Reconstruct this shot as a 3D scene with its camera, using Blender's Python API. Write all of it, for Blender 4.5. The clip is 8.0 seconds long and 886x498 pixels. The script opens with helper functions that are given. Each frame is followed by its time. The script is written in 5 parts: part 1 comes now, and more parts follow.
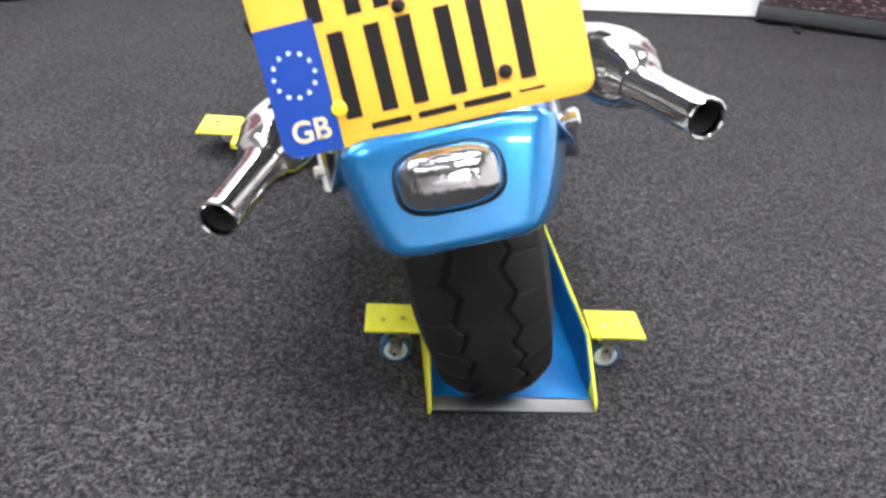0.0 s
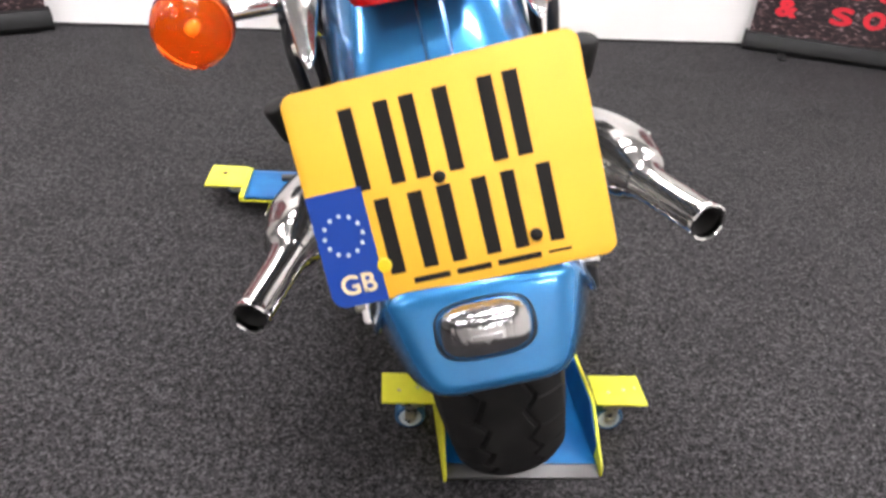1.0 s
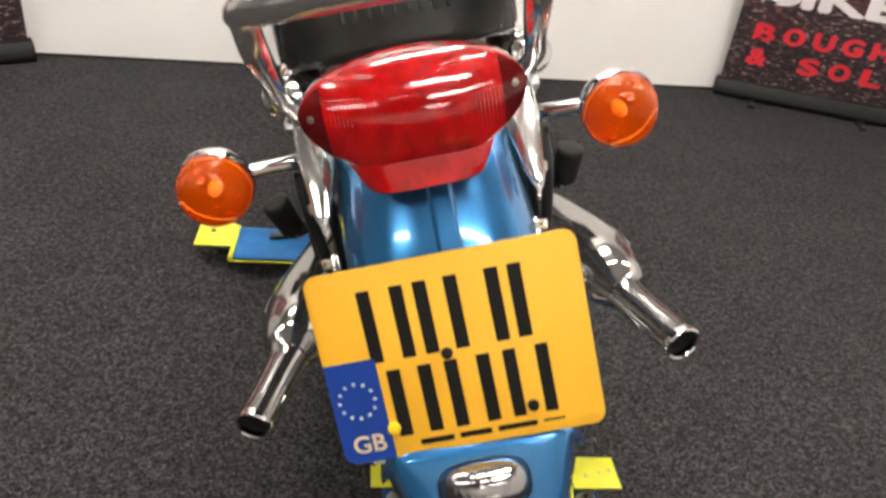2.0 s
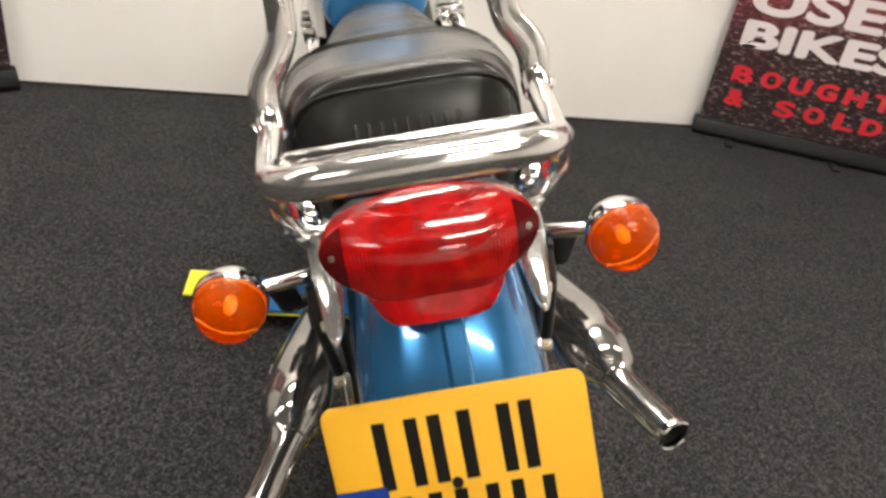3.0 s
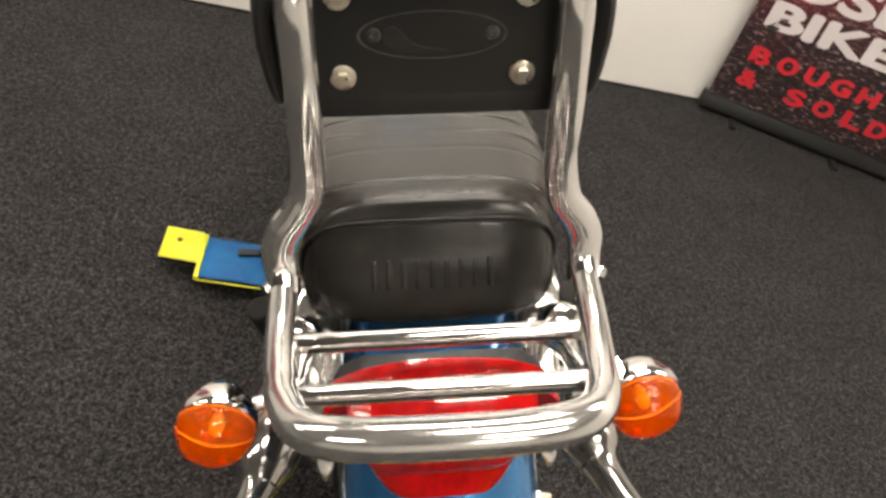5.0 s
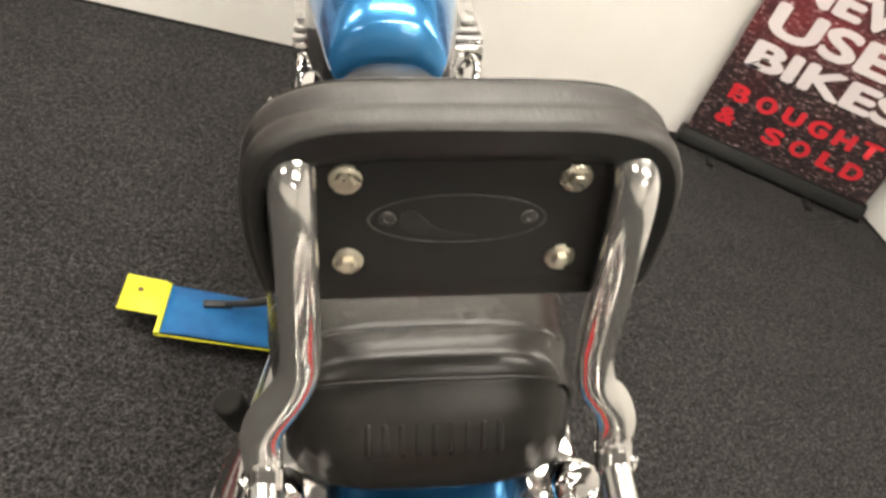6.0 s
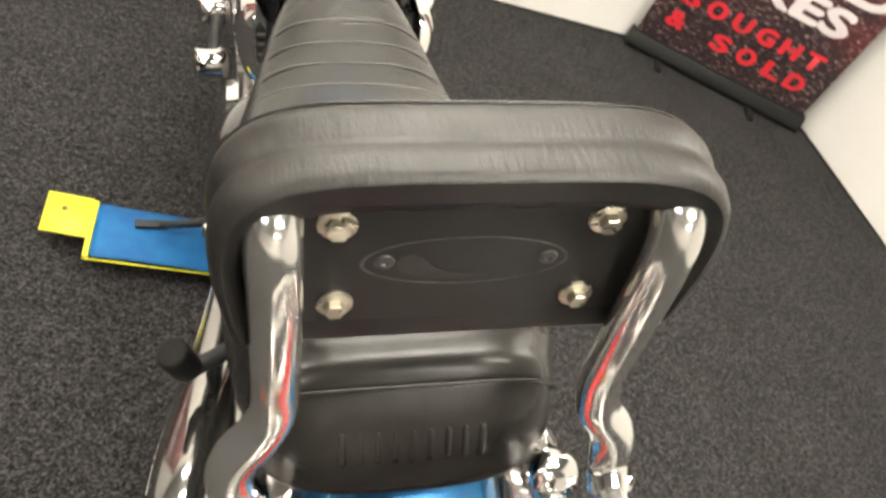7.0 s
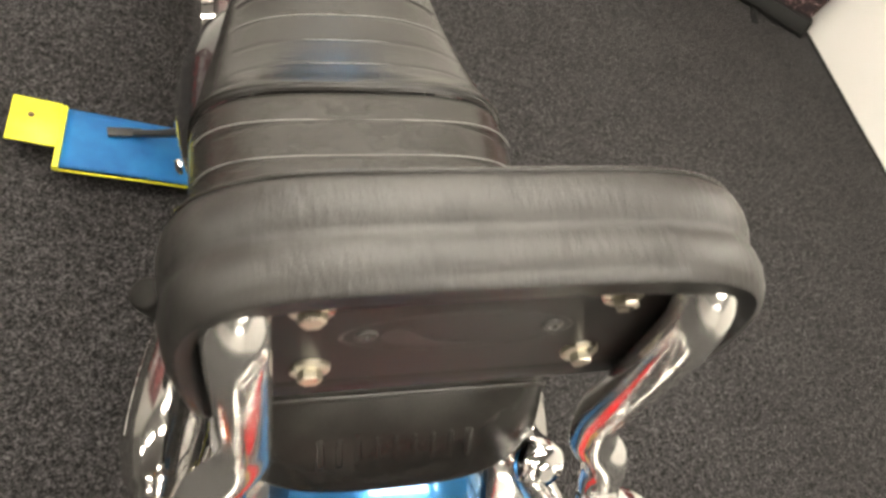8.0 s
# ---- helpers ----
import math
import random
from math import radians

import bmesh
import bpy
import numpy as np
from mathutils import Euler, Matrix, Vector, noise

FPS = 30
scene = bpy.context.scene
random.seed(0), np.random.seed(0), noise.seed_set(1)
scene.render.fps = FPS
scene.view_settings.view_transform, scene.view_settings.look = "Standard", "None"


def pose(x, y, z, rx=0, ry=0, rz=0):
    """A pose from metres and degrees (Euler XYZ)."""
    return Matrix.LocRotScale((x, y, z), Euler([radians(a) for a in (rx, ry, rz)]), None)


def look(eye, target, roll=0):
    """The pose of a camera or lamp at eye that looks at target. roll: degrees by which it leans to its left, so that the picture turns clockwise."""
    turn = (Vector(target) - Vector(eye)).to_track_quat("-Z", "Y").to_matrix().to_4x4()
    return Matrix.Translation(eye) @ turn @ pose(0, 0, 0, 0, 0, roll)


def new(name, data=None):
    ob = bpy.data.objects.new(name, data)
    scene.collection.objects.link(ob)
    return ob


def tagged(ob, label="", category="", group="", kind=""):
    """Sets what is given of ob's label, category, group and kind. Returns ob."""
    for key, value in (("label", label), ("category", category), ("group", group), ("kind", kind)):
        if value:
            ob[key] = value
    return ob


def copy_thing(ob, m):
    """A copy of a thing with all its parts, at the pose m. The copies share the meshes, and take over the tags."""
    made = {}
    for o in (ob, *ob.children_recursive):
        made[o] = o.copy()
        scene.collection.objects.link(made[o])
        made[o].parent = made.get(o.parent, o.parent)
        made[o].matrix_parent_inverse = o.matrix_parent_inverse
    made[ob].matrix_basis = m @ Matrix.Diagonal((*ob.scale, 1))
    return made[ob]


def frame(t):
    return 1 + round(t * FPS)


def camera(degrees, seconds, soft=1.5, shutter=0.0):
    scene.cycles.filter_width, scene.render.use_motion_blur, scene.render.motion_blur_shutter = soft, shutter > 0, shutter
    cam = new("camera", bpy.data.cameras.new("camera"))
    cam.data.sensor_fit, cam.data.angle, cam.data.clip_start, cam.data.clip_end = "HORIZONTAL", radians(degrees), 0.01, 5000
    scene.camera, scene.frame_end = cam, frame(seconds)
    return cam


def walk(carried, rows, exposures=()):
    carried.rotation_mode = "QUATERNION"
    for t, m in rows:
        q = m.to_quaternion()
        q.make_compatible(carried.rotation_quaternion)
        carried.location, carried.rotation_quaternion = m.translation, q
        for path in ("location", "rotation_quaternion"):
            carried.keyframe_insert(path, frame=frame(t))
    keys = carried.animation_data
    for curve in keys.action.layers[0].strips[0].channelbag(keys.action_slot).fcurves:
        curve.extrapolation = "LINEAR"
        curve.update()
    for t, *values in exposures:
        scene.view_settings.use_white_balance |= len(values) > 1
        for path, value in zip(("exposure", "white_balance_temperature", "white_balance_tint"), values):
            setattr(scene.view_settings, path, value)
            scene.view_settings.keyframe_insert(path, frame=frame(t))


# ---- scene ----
cam = camera(61.5, 8.0, soft=2.9, shutter=0.4)
# seconds, eye, a point ahead of it, roll
PATH = [
    (0.0, (-0.0016, 0.0015, 0.7318), (0.069, 0.8527, 0.2117), 4.56),
    (0.2, (-0.0138, -0.0019, 0.7578), (0.0588, 0.8431, 0.2279), 5.25),
    (0.5, (-0.0271, -0.0003, 0.7933), (0.0488, 0.8406, 0.2575), 4.77),
    (0.8, (-0.0397, 0.0119, 0.8351), (0.0441, 0.8573, 0.3076), 4.85),
    (1.0, (-0.0498, 0.0183, 0.8564), (0.0406, 0.8661, 0.3339), 4.88),
    (1.3, (-0.0635, 0.0243, 0.9039), (0.0414, 0.8722, 0.3842), 6.01),
    (1.5, (-0.074, 0.0347, 0.9397), (0.0377, 0.8801, 0.4174), 6.70),
    (1.7, (-0.0813, 0.0424, 0.9676), (0.0382, 0.8874, 0.4465), 6.37),
    (2.0, (-0.0924, 0.0476, 1.0049), (0.0381, 0.8929, 0.4867), 7.44),
    (2.2, (-0.1027, 0.0516, 1.0343), (0.0348, 0.8977, 0.5194), 7.94),
    (3.3, (-0.1491, 0.1208, 1.1275), (0.0207, 0.9668, 0.6221), 9.61),
    (3.5, (-0.1594, 0.148, 1.1425), (0.0128, 0.9928, 0.6359), 9.62),
    (3.8, (-0.1768, 0.1795, 1.1616), (0.0007, 1.0149, 0.6415), 11.41),
    (4.0, (-0.1844, 0.193, 1.1828), (-0.0024, 1.0119, 0.6384), 13.26),
    (4.2, (-0.1917, 0.21, 1.1967), (-0.0037, 1.0149, 0.6338), 15.31),
    (5.3, (-0.197, 0.313, 1.263), (0.0265, 1.0673, 0.6455), 20.42),
    (5.5, (-0.2048, 0.3435, 1.2672), (0.0233, 1.0999, 0.6541), 20.47),
    (5.8, (-0.2215, 0.3912, 1.2763), (0.0261, 1.1503, 0.6743), 21.68),
    (6.0, (-0.2291, 0.4191, 1.2811), (0.0334, 1.177, 0.6839), 23.32),
    (6.3, (-0.2364, 0.4523, 1.2811), (0.052, 1.2071, 0.692), 24.19),
    (6.5, (-0.2402, 0.4737, 1.2829), (0.0696, 1.2125, 0.6844), 25.88),
    (6.8, (-0.2497, 0.4971, 1.2827), (0.1048, 1.1814, 0.6455), 30.17),
    (7.0, (-0.2575, 0.5187, 1.2846), (0.1155, 1.16, 0.614), 31.18),
    (7.2, (-0.2621, 0.5305, 1.2927), (0.1225, 1.1467, 0.6055), 31.86),
    (7.5, (-0.2622, 0.5523, 1.2939), (0.1396, 1.1203, 0.5756), 34.17),
    (7.8, (-0.2644, 0.5762, 1.2975), (0.1528, 1.1145, 0.5653), 38.03),
    (8.0, (-0.2538, 0.6073, 1.2967), (0.159, 1.1193, 0.5433), 39.12),
]
EXPOSURES = [(0.0, 1.47, 5800, 13), (0.5, 1.26, 5800, 12), (1.0, 1.08, 6150, 17), (1.5, 0.80, 6500, 15), (2.2, 0.44, 6800, 13), (3.5, 0.34, 7000, 12), (4.2, 0.27, 7100, 12), (5.5, 0.33, 7200, 12), (6.5, 0.92, 7050, 8), (8.0, 0.97, 7200, 9)]
walk(cam, [(t, look(eye, target, roll)) for t, eye, target, roll in PATH], EXPOSURES)

# ---- light: a closed showroom lit by fluorescent ceiling fittings ----
world = bpy.data.worlds.new("world")
scene.world = world
world.use_nodes = True
world.node_tree.nodes["Background"].inputs["Color"].default_value = (0.8, 0.9, 1.0, 1)
world.node_tree.nodes["Background"].inputs["Strength"].default_value = 0.02
TUBE_STRENGTH = 25.0
CEILING = 2.7


# ---- materials ----
def material(name, color=(0.5, 0.5, 0.5), rough=0.5, metal=0.0, coat=0.0, coat_rough=0.05, spec=0.5):
    m = bpy.data.materials.new(name)
    m.use_nodes = True
    b = m.node_tree.nodes["Principled BSDF"]
    b.inputs["Base Color"].default_value = (*color, 1)
    b.inputs["Roughness"].default_value = rough
    b.inputs["Metallic"].default_value = metal
    b.inputs["Coat Weight"].default_value = coat
    b.inputs["Coat Roughness"].default_value = coat_rough
    b.inputs["Specular IOR Level"].default_value = spec
    return m


def node(m, kind, **values):
    n = m.node_tree.nodes.new(kind)
    for key, value in values.items():
        n.inputs[key.replace("_", " ")].default_value = value
    return n


def join(m, a, out, b, into):
    m.node_tree.links.new(a.outputs[out], b.inputs[into])


def coords(m, stretch=(1, 1, 1), turn=(0, 0, 0)):
    tc = m.node_tree.nodes.new("ShaderNodeTexCoord")
    mp = m.node_tree.nodes.new("ShaderNodeMapping")
    mp.inputs["Scale"].default_value = stretch
    mp.inputs["Rotation"].default_value = turn
    join(m, tc, "Object", mp, "Vector")
    return mp


def ramp(m, source, out, stops):
    r = m.node_tree.nodes.new("ShaderNodeValToRGB")
    els = r.color_ramp.elements
    while len(els) < len(stops):
        els.new(0.5)
    for e, (at, c) in zip(els, stops):
        e.position = at
        e.color = (*c, 1) if len(c) == 3 else c
    join(m, source, out, r, "Fac")
    return r


def shader(m):
    return m.node_tree.nodes["Principled BSDF"]


def grained(m, scale, low, high, detail=4.0, stretch=(1, 1, 1), lo=0.35, hi=0.65):
    """Colour that runs between two tones with a noise of that scale."""
    mp = coords(m, stretch)
    n = node(m, "ShaderNodeTexNoise", Scale=scale, Detail=detail)
    join(m, mp, "Vector", n, "Vector")
    r = ramp(m, n, "Fac", [(lo, low), (hi, high)])
    join(m, r, "Color", shader(m), "Base Color")
    return n


def roughened(m, scale, low, high, stretch=(1, 1, 1)):
    mp = coords(m, stretch)
    n = node(m, "ShaderNodeTexNoise", Scale=scale, Detail=5.0)
    join(m, mp, "Vector", n, "Vector")
    r = ramp(m, n, "Fac", [(0.35, (low,) * 3), (0.7, (high,) * 3)])
    join(m, r, "Color", shader(m), "Roughness")


def bumped(m, scale, strength, distance=0.001, detail=3.0, stretch=(1, 1, 1), kind="noise"):
    mp = coords(m, stretch)
    if kind == "noise":
        n = node(m, "ShaderNodeTexNoise", Scale=scale, Detail=detail)
        out = "Fac"
    else:
        n = node(m, "ShaderNodeTexVoronoi", Scale=scale)
        out = "Distance"
    join(m, mp, "Vector", n, "Vector")
    b = node(m, "ShaderNodeBump", Strength=strength, Distance=distance)
    join(m, n, out, b, "Height")
    join(m, b, "Normal", shader(m), "Normal")


def carpet_material():
    m = material("carpet", rough=0.95, spec=0.1)
    mp = coords(m)
    warp = node(m, "ShaderNodeTexNoise", Scale=400.0, Detail=2.0)
    join(m, mp, "Vector", warp, "Vector")
    shift = m.node_tree.nodes.new("ShaderNodeMix")
    shift.data_type, shift.blend_type = "RGBA", "LINEAR_LIGHT"
    shift.inputs["Factor"].default_value = 0.004
    m.node_tree.links.new(mp.outputs["Vector"], shift.inputs[6])
    m.node_tree.links.new(warp.outputs["Color"], shift.inputs[7])
    loops = node(m, "ShaderNodeTexVoronoi", Scale=380.0)
    m.node_tree.links.new(shift.outputs[2], loops.inputs["Vector"])
    clump = node(m, "ShaderNodeTexNoise", Scale=135.0, Detail=5.0, Roughness=0.78)
    join(m, mp, "Vector", clump, "Vector")
    split = m.node_tree.nodes.new("ShaderNodeSeparateColor")
    join(m, loops, "Color", split, "Color")
    both = m.node_tree.nodes.new("ShaderNodeMath")
    both.operation = "MULTIPLY_ADD"
    both.inputs[1].default_value = 0.34
    join(m, split, "Red", both, 0)
    join(m, clump, "Fac", both, 2)
    flecks = ramp(m, both, "Value", [(0.40, (0.0030, 0.0027, 0.0027)), (0.64, (0.0190, 0.0177, 0.0181)), (0.90, (0.086, 0.0825, 0.084))])
    broad = node(m, "ShaderNodeTexNoise", Scale=5.0, Detail=9.0, Roughness=0.72)
    join(m, mp, "Vector", broad, "Vector")
    tone = ramp(m, broad, "Fac", [(0.3, (0.76, 0.76, 0.76)), (0.7, (1.12, 1.12, 1.12))])
    tufts = node(m, "ShaderNodeTexNoise", Scale=62.0, Detail=4.0, Roughness=0.65)
    join(m, mp, "Vector", tufts, "Vector")
    patch = ramp(m, tufts, "Fac", [(0.34, (0.58, 0.58, 0.58)), (0.66, (1.50, 1.50, 1.50))])
    pile = m.node_tree.nodes.new("ShaderNodeMix")
    pile.data_type, pile.blend_type = "RGBA", "MULTIPLY"
    pile.inputs["Factor"].default_value = 1.0
    m.node_tree.links.new(tone.outputs["Color"], pile.inputs[6])
    m.node_tree.links.new(patch.outputs["Color"], pile.inputs[7])
    mix = m.node_tree.nodes.new("ShaderNodeMix")
    mix.data_type, mix.blend_type = "RGBA", "MULTIPLY"
    mix.inputs["Factor"].default_value = 1.0
    m.node_tree.links.new(flecks.outputs["Color"], mix.inputs[6])
    m.node_tree.links.new(pile.outputs[2], mix.inputs[7])
    m.node_tree.links.new(mix.outputs[2], shader(m).inputs["Base Color"])
    bump = node(m, "ShaderNodeBump", Strength=0.35, Distance=0.003)
    join(m, clump, "Fac", bump, "Height")
    join(m, bump, "Normal", shader(m), "Normal")
    return m


def print_material():
    """A dark printed banner: black with short pale scratches and a red glow higher up."""
    m = material("banner_print", rough=0.45)
    mp = coords(m, (1, 1, 2.6), (0, 0.25, 0))
    n = node(m, "ShaderNodeTexNoise", Scale=34.0, Detail=3.0, Roughness=0.7)
    join(m, mp, "Vector", n, "Vector")
    r = ramp(m, n, "Fac", [(0.50, (0.010, 0.006, 0.007)), (0.60, (0.10, 0.055, 0.055)), (0.70, (0.48, 0.38, 0.38))])
    mp2 = coords(m)
    g = node(m, "ShaderNodeTexNoise", Scale=4.0, Detail=3.0)
    join(m, mp2, "Vector", g, "Vector")
    split = m.node_tree.nodes.new("ShaderNodeSeparateXYZ")
    join(m, mp2, "Vector", split, "Vector")
    up = ramp(m, split, "Z", [(0.25, (0, 0, 0)), (0.95, (1, 1, 1))])
    red = ramp(m, g, "Fac", [(0.4, (0.02, 0.004, 0.006)), (0.65, (0.24, 0.012, 0.02))])
    mul = m.node_tree.nodes.new("ShaderNodeMix")
    mul.data_type, mul.blend_type = "RGBA", "MULTIPLY"
    mul.inputs["Factor"].default_value = 1.0
    m.node_tree.links.new(red.outputs["Color"], mul.inputs[6])
    m.node_tree.links.new(up.outputs["Color"], mul.inputs[7])
    add = m.node_tree.nodes.new("ShaderNodeMix")
    add.data_type, add.blend_type = "RGBA", "ADD"
    add.inputs["Factor"].default_value = 1.0
    m.node_tree.links.new(r.outputs["Color"], add.inputs[6])
    m.node_tree.links.new(mul.outputs[2], add.inputs[7])
    m.node_tree.links.new(add.outputs[2], shader(m).inputs["Base Color"])
    return m


def glow_material(name, color, strength):
    m = bpy.data.materials.new(name)
    m.use_nodes = True
    b = shader(m)
    b.inputs["Base Color"].default_value = (0.9, 0.9, 0.9, 1)
    b.inputs["Emission Color"].default_value = (*color, 1)
    b.inputs["Emission Strength"].default_value = strength
    return m


CARPET = carpet_material()
WALL = material("wall_paint", (0.86, 0.84, 0.80), 0.55)
grained(WALL, 1.6, (0.84, 0.82, 0.78), (0.88, 0.865, 0.835), 6.0)
bumped(WALL, 160.0, 0.06)
# For the unseen west wall: grey added so that chrome mirrors something dark.
GREY_WALL = material("grey_wall_paint", (0.20, 0.20, 0.195), 0.6)
grained(GREY_WALL, 1.6, (0.18, 0.18, 0.175), (0.22, 0.22, 0.215), 6.0)
bumped(GREY_WALL, 160.0, 0.06)
PLASTER = material("ceiling_paint", (0.26, 0.258, 0.25), 0.8)
grained(PLASTER, 3.0, (0.24, 0.238, 0.23), (0.28, 0.278, 0.27))
ENAMEL = material("white_fitting_enamel", (0.75, 0.75, 0.73), 0.4)
SKIRT = material("black_skirting", (0.012, 0.011, 0.011), 0.6)
grained(SKIRT, 20.0, (0.008, 0.008, 0.008), (0.02, 0.018, 0.018))
CHROME = material("chrome", (0.80, 0.79, 0.77), 0.06, 1.0)
roughened(CHROME, 40.0, 0.03, 0.10)
RIBBED = material("ribbed_chrome", (0.54, 0.53, 0.52), 0.10, 1.0)
bumped(RIBBED, 90.0, 0.30, 0.003, 3.0, (3.0, 0.8, 0.8))
# Less metallic than CHROME, so its own colour lightens the dark reflections.
SOFT_CHROME = material("part_diffuse_chrome", (0.75, 0.735, 0.71), 0.17, 0.91)
roughened(SOFT_CHROME, 30.0, 0.10, 0.19)
# Darker copy of CHROME: the dark surroundings it would mirror are in its colour.
DARK_CHROME = material("dark_exhaust_chrome", (0.40, 0.385, 0.37), 0.08, 0.94)
roughened(DARK_CHROME, 30.0, 0.07, 0.17)
STEEL = material("zinc_steel", (0.62, 0.58, 0.48), 0.3, 1.0)
roughened(STEEL, 120.0, 0.22, 0.45)
DULL = material("cast_alloy", (0.45, 0.44, 0.43), 0.38, 1.0)
roughened(DULL, 40.0, 0.25, 0.5)
ALLOY = material("ramp_aluminium", (0.16, 0.157, 0.153), 0.45, 1.0)
roughened(ALLOY, 60.0, 0.3, 0.6, (0.2, 1, 1))
RUST = material("rusty_bolt", (0.10, 0.055, 0.03), 0.6, 0.3)
grained(RUST, 300.0, (0.05, 0.025, 0.015), (0.22, 0.13, 0.08))
SOOT = material("sooty_bore", (0.012, 0.011, 0.01), 0.9)
BLUE = material("metallic_blue_paint", (0.03, 0.20, 0.46), 0.25, 0.65, 1.0, 0.03)
grained(BLUE, 900.0, (0.028, 0.20, 0.47), (0.034, 0.235, 0.52), 1.0)
BLACK = material("gloss_black_paint", (0.010, 0.010, 0.011), 0.25, 0.0, 1.0, 0.03)
SATIN = material("satin_black_metal", (0.018, 0.018, 0.019), 0.42)
roughened(SATIN, 60.0, 0.35, 0.55)
PLASTIC = material("black_plastic", (0.011, 0.010, 0.010), 0.46, spec=0.32)
grained(PLASTIC, 9.0, (0.007, 0.0068, 0.0066), (0.015, 0.0142, 0.0135), 6.0)
bumped(PLASTIC, 1500.0, 0.08, 0.0005)
SMEAR = material("worn_black_plastic", (0.02, 0.019, 0.018), 0.40, spec=0.35)
grained(SMEAR, 60.0, (0.012, 0.0114, 0.0108), (0.027, 0.0257, 0.0245), 6.0, lo=0.35, hi=0.7)
LEATHER = material("black_vinyl", (0.020, 0.0185, 0.017), 0.26, spec=0.33)
grained(LEATHER, 25.0, (0.013, 0.0120, 0.0109), (0.022, 0.0203, 0.0186), 5.0)
bumped(LEATHER, 620.0, 0.10, 0.0008, kind="cells")
WRINKLED = material("creased_black_vinyl", (0.03, 0.028, 0.026), 0.38, spec=0.38)
grained(WRINKLED, 40.0, (0.019, 0.0178, 0.0166), (0.030, 0.028, 0.0262), 6.0)
bumped(WRINKLED, 1100.0, 0.16, 0.0008, kind="cells")
creases = node(WRINKLED, "ShaderNodeTexNoise", Scale=150.0, Detail=5.0)
join(WRINKLED, coords(WRINKLED, (1.9, 0.55, 0.7)), "Vector", creases, "Vector")
crease_bump = node(WRINKLED, "ShaderNodeBump", Strength=0.34, Distance=0.002)
join(WRINKLED, creases, "Fac", crease_bump, "Height")
for link_node in [n for n in WRINKLED.node_tree.nodes if n.type == "BUMP" and n != crease_bump]:
    join(WRINKLED, crease_bump, "Normal", link_node, "Normal")
PIPING = material("grey_stitching", (0.13, 0.127, 0.124), 0.5)
RUBBER = material("tyre_rubber", (0.013, 0.012, 0.011), 0.72, spec=0.3)
grained(RUBBER, 30.0, (0.0075, 0.0069, 0.0064), (0.0145, 0.0134, 0.0122), 6.0)
bumped(RUBBER, 500.0, 0.15, 0.0006)
WORN = material("bare_fixing_mark", (0.06, 0.057, 0.054), 0.45, spec=0.4)
grained(WORN, 200.0, (0.024, 0.023, 0.022), (0.06, 0.057, 0.054), 4.0)
RED = material("red_lens", (0.40, 0.004, 0.006), 0.12, 0.0, 1.0, 0.015, 0.36)
grained(RED, 70.0, (0.44, 0.003, 0.003), (0.64, 0.005, 0.006), 2.0, (1, 1, 0.5), 0.36, 0.60)
RED_DARK = material("dark_red_lens_edge", (0.13, 0.006, 0.007), 0.08, 0.0, 0.0, 0.03)
grained(RED_DARK, 30.0, (0.09, 0.004, 0.005), (0.17, 0.007, 0.008), 3.0)
AMBER = material("amber_lens", (1.0, 0.155, 0.001), 0.05, 0.0, 0.55, 0.03, 0.4)
shader(AMBER).inputs["Transmission Weight"].default_value = 0.73
shader(AMBER).inputs["IOR"].default_value = 1.09
bumped(AMBER, 120.0, 0.07, 0.0010, 1.0)
REFLECTOR = material("lamp_reflector", (0.97, 0.96, 0.93), 0.35, 0.0)
AMBER_DARK = material("amber_nub", (0.45, 0.06, 0.003), 0.2)
AMBER_CORE = material("amber_bulb", (1.0, 0.74, 0.28), 0.08, 0.0, 0.6)
YELLOW = material("yellow_plate", (0.78, 0.41, 0.012), 0.5, 0.0, 0.0)
grained(YELLOW, 5.0, (0.85, 0.430, 0.020), (0.90, 0.470, 0.028), 3.0)
INK = material("black_ink", (0.009, 0.0075, 0.0065), 0.45, spec=0.25)
EURO = material("plate_blue", (0.002, 0.042, 0.28), 0.45, 0.0, 0.0)
STAR = material("plate_star", (0.72, 0.70, 0.62), 0.4)
PALE = material("plate_letter", (0.78, 0.62, 0.36), 0.4)
CAP = material("yellow_cap", (0.88, 0.62, 0.01), 0.3)
LIME = material("yellow_powder_coat", (0.74, 0.72, 0.03), 0.42)
grained(LIME, 18.0, (0.66, 0.64, 0.02), (0.80, 0.78, 0.045), 5.0)
DECK = material("blue_powder_coat", (0.003, 0.11, 0.31), 0.55, spec=0.3)
grained(DECK, 14.0, (0.002, 0.085, 0.26), (0.005, 0.14, 0.37), 6.0)
CASTER_BLUE = material("blue_caster_tread", (0.01, 0.07, 0.16), 0.5)
CASTER_WHITE = material("pale_caster_rim", (0.55, 0.60, 0.62), 0.4)
PRINT = print_material()
LETTER_WHITE = material("white_print", (0.70, 0.65, 0.66), 0.45)
LETTER_RED = material("red_print", (0.62, 0.02, 0.035), 0.45)
CASE = material("banner_cassette", (0.010, 0.010, 0.010), 0.5, spec=0.25)
roughened(CASE, 30.0, 0.42, 0.6)
GREY_CAP = material("grey_plastic", (0.30, 0.30, 0.30), 0.5)
grained(GREY_CAP, 40.0, (0.26, 0.26, 0.255), (0.34, 0.34, 0.33))
LINT = material("pale_lint", (0.20, 0.195, 0.185), 0.9)
GLOW = glow_material("lamp_diffuser", (1.0, 0.97, 0.92), TUBE_STRENGTH)


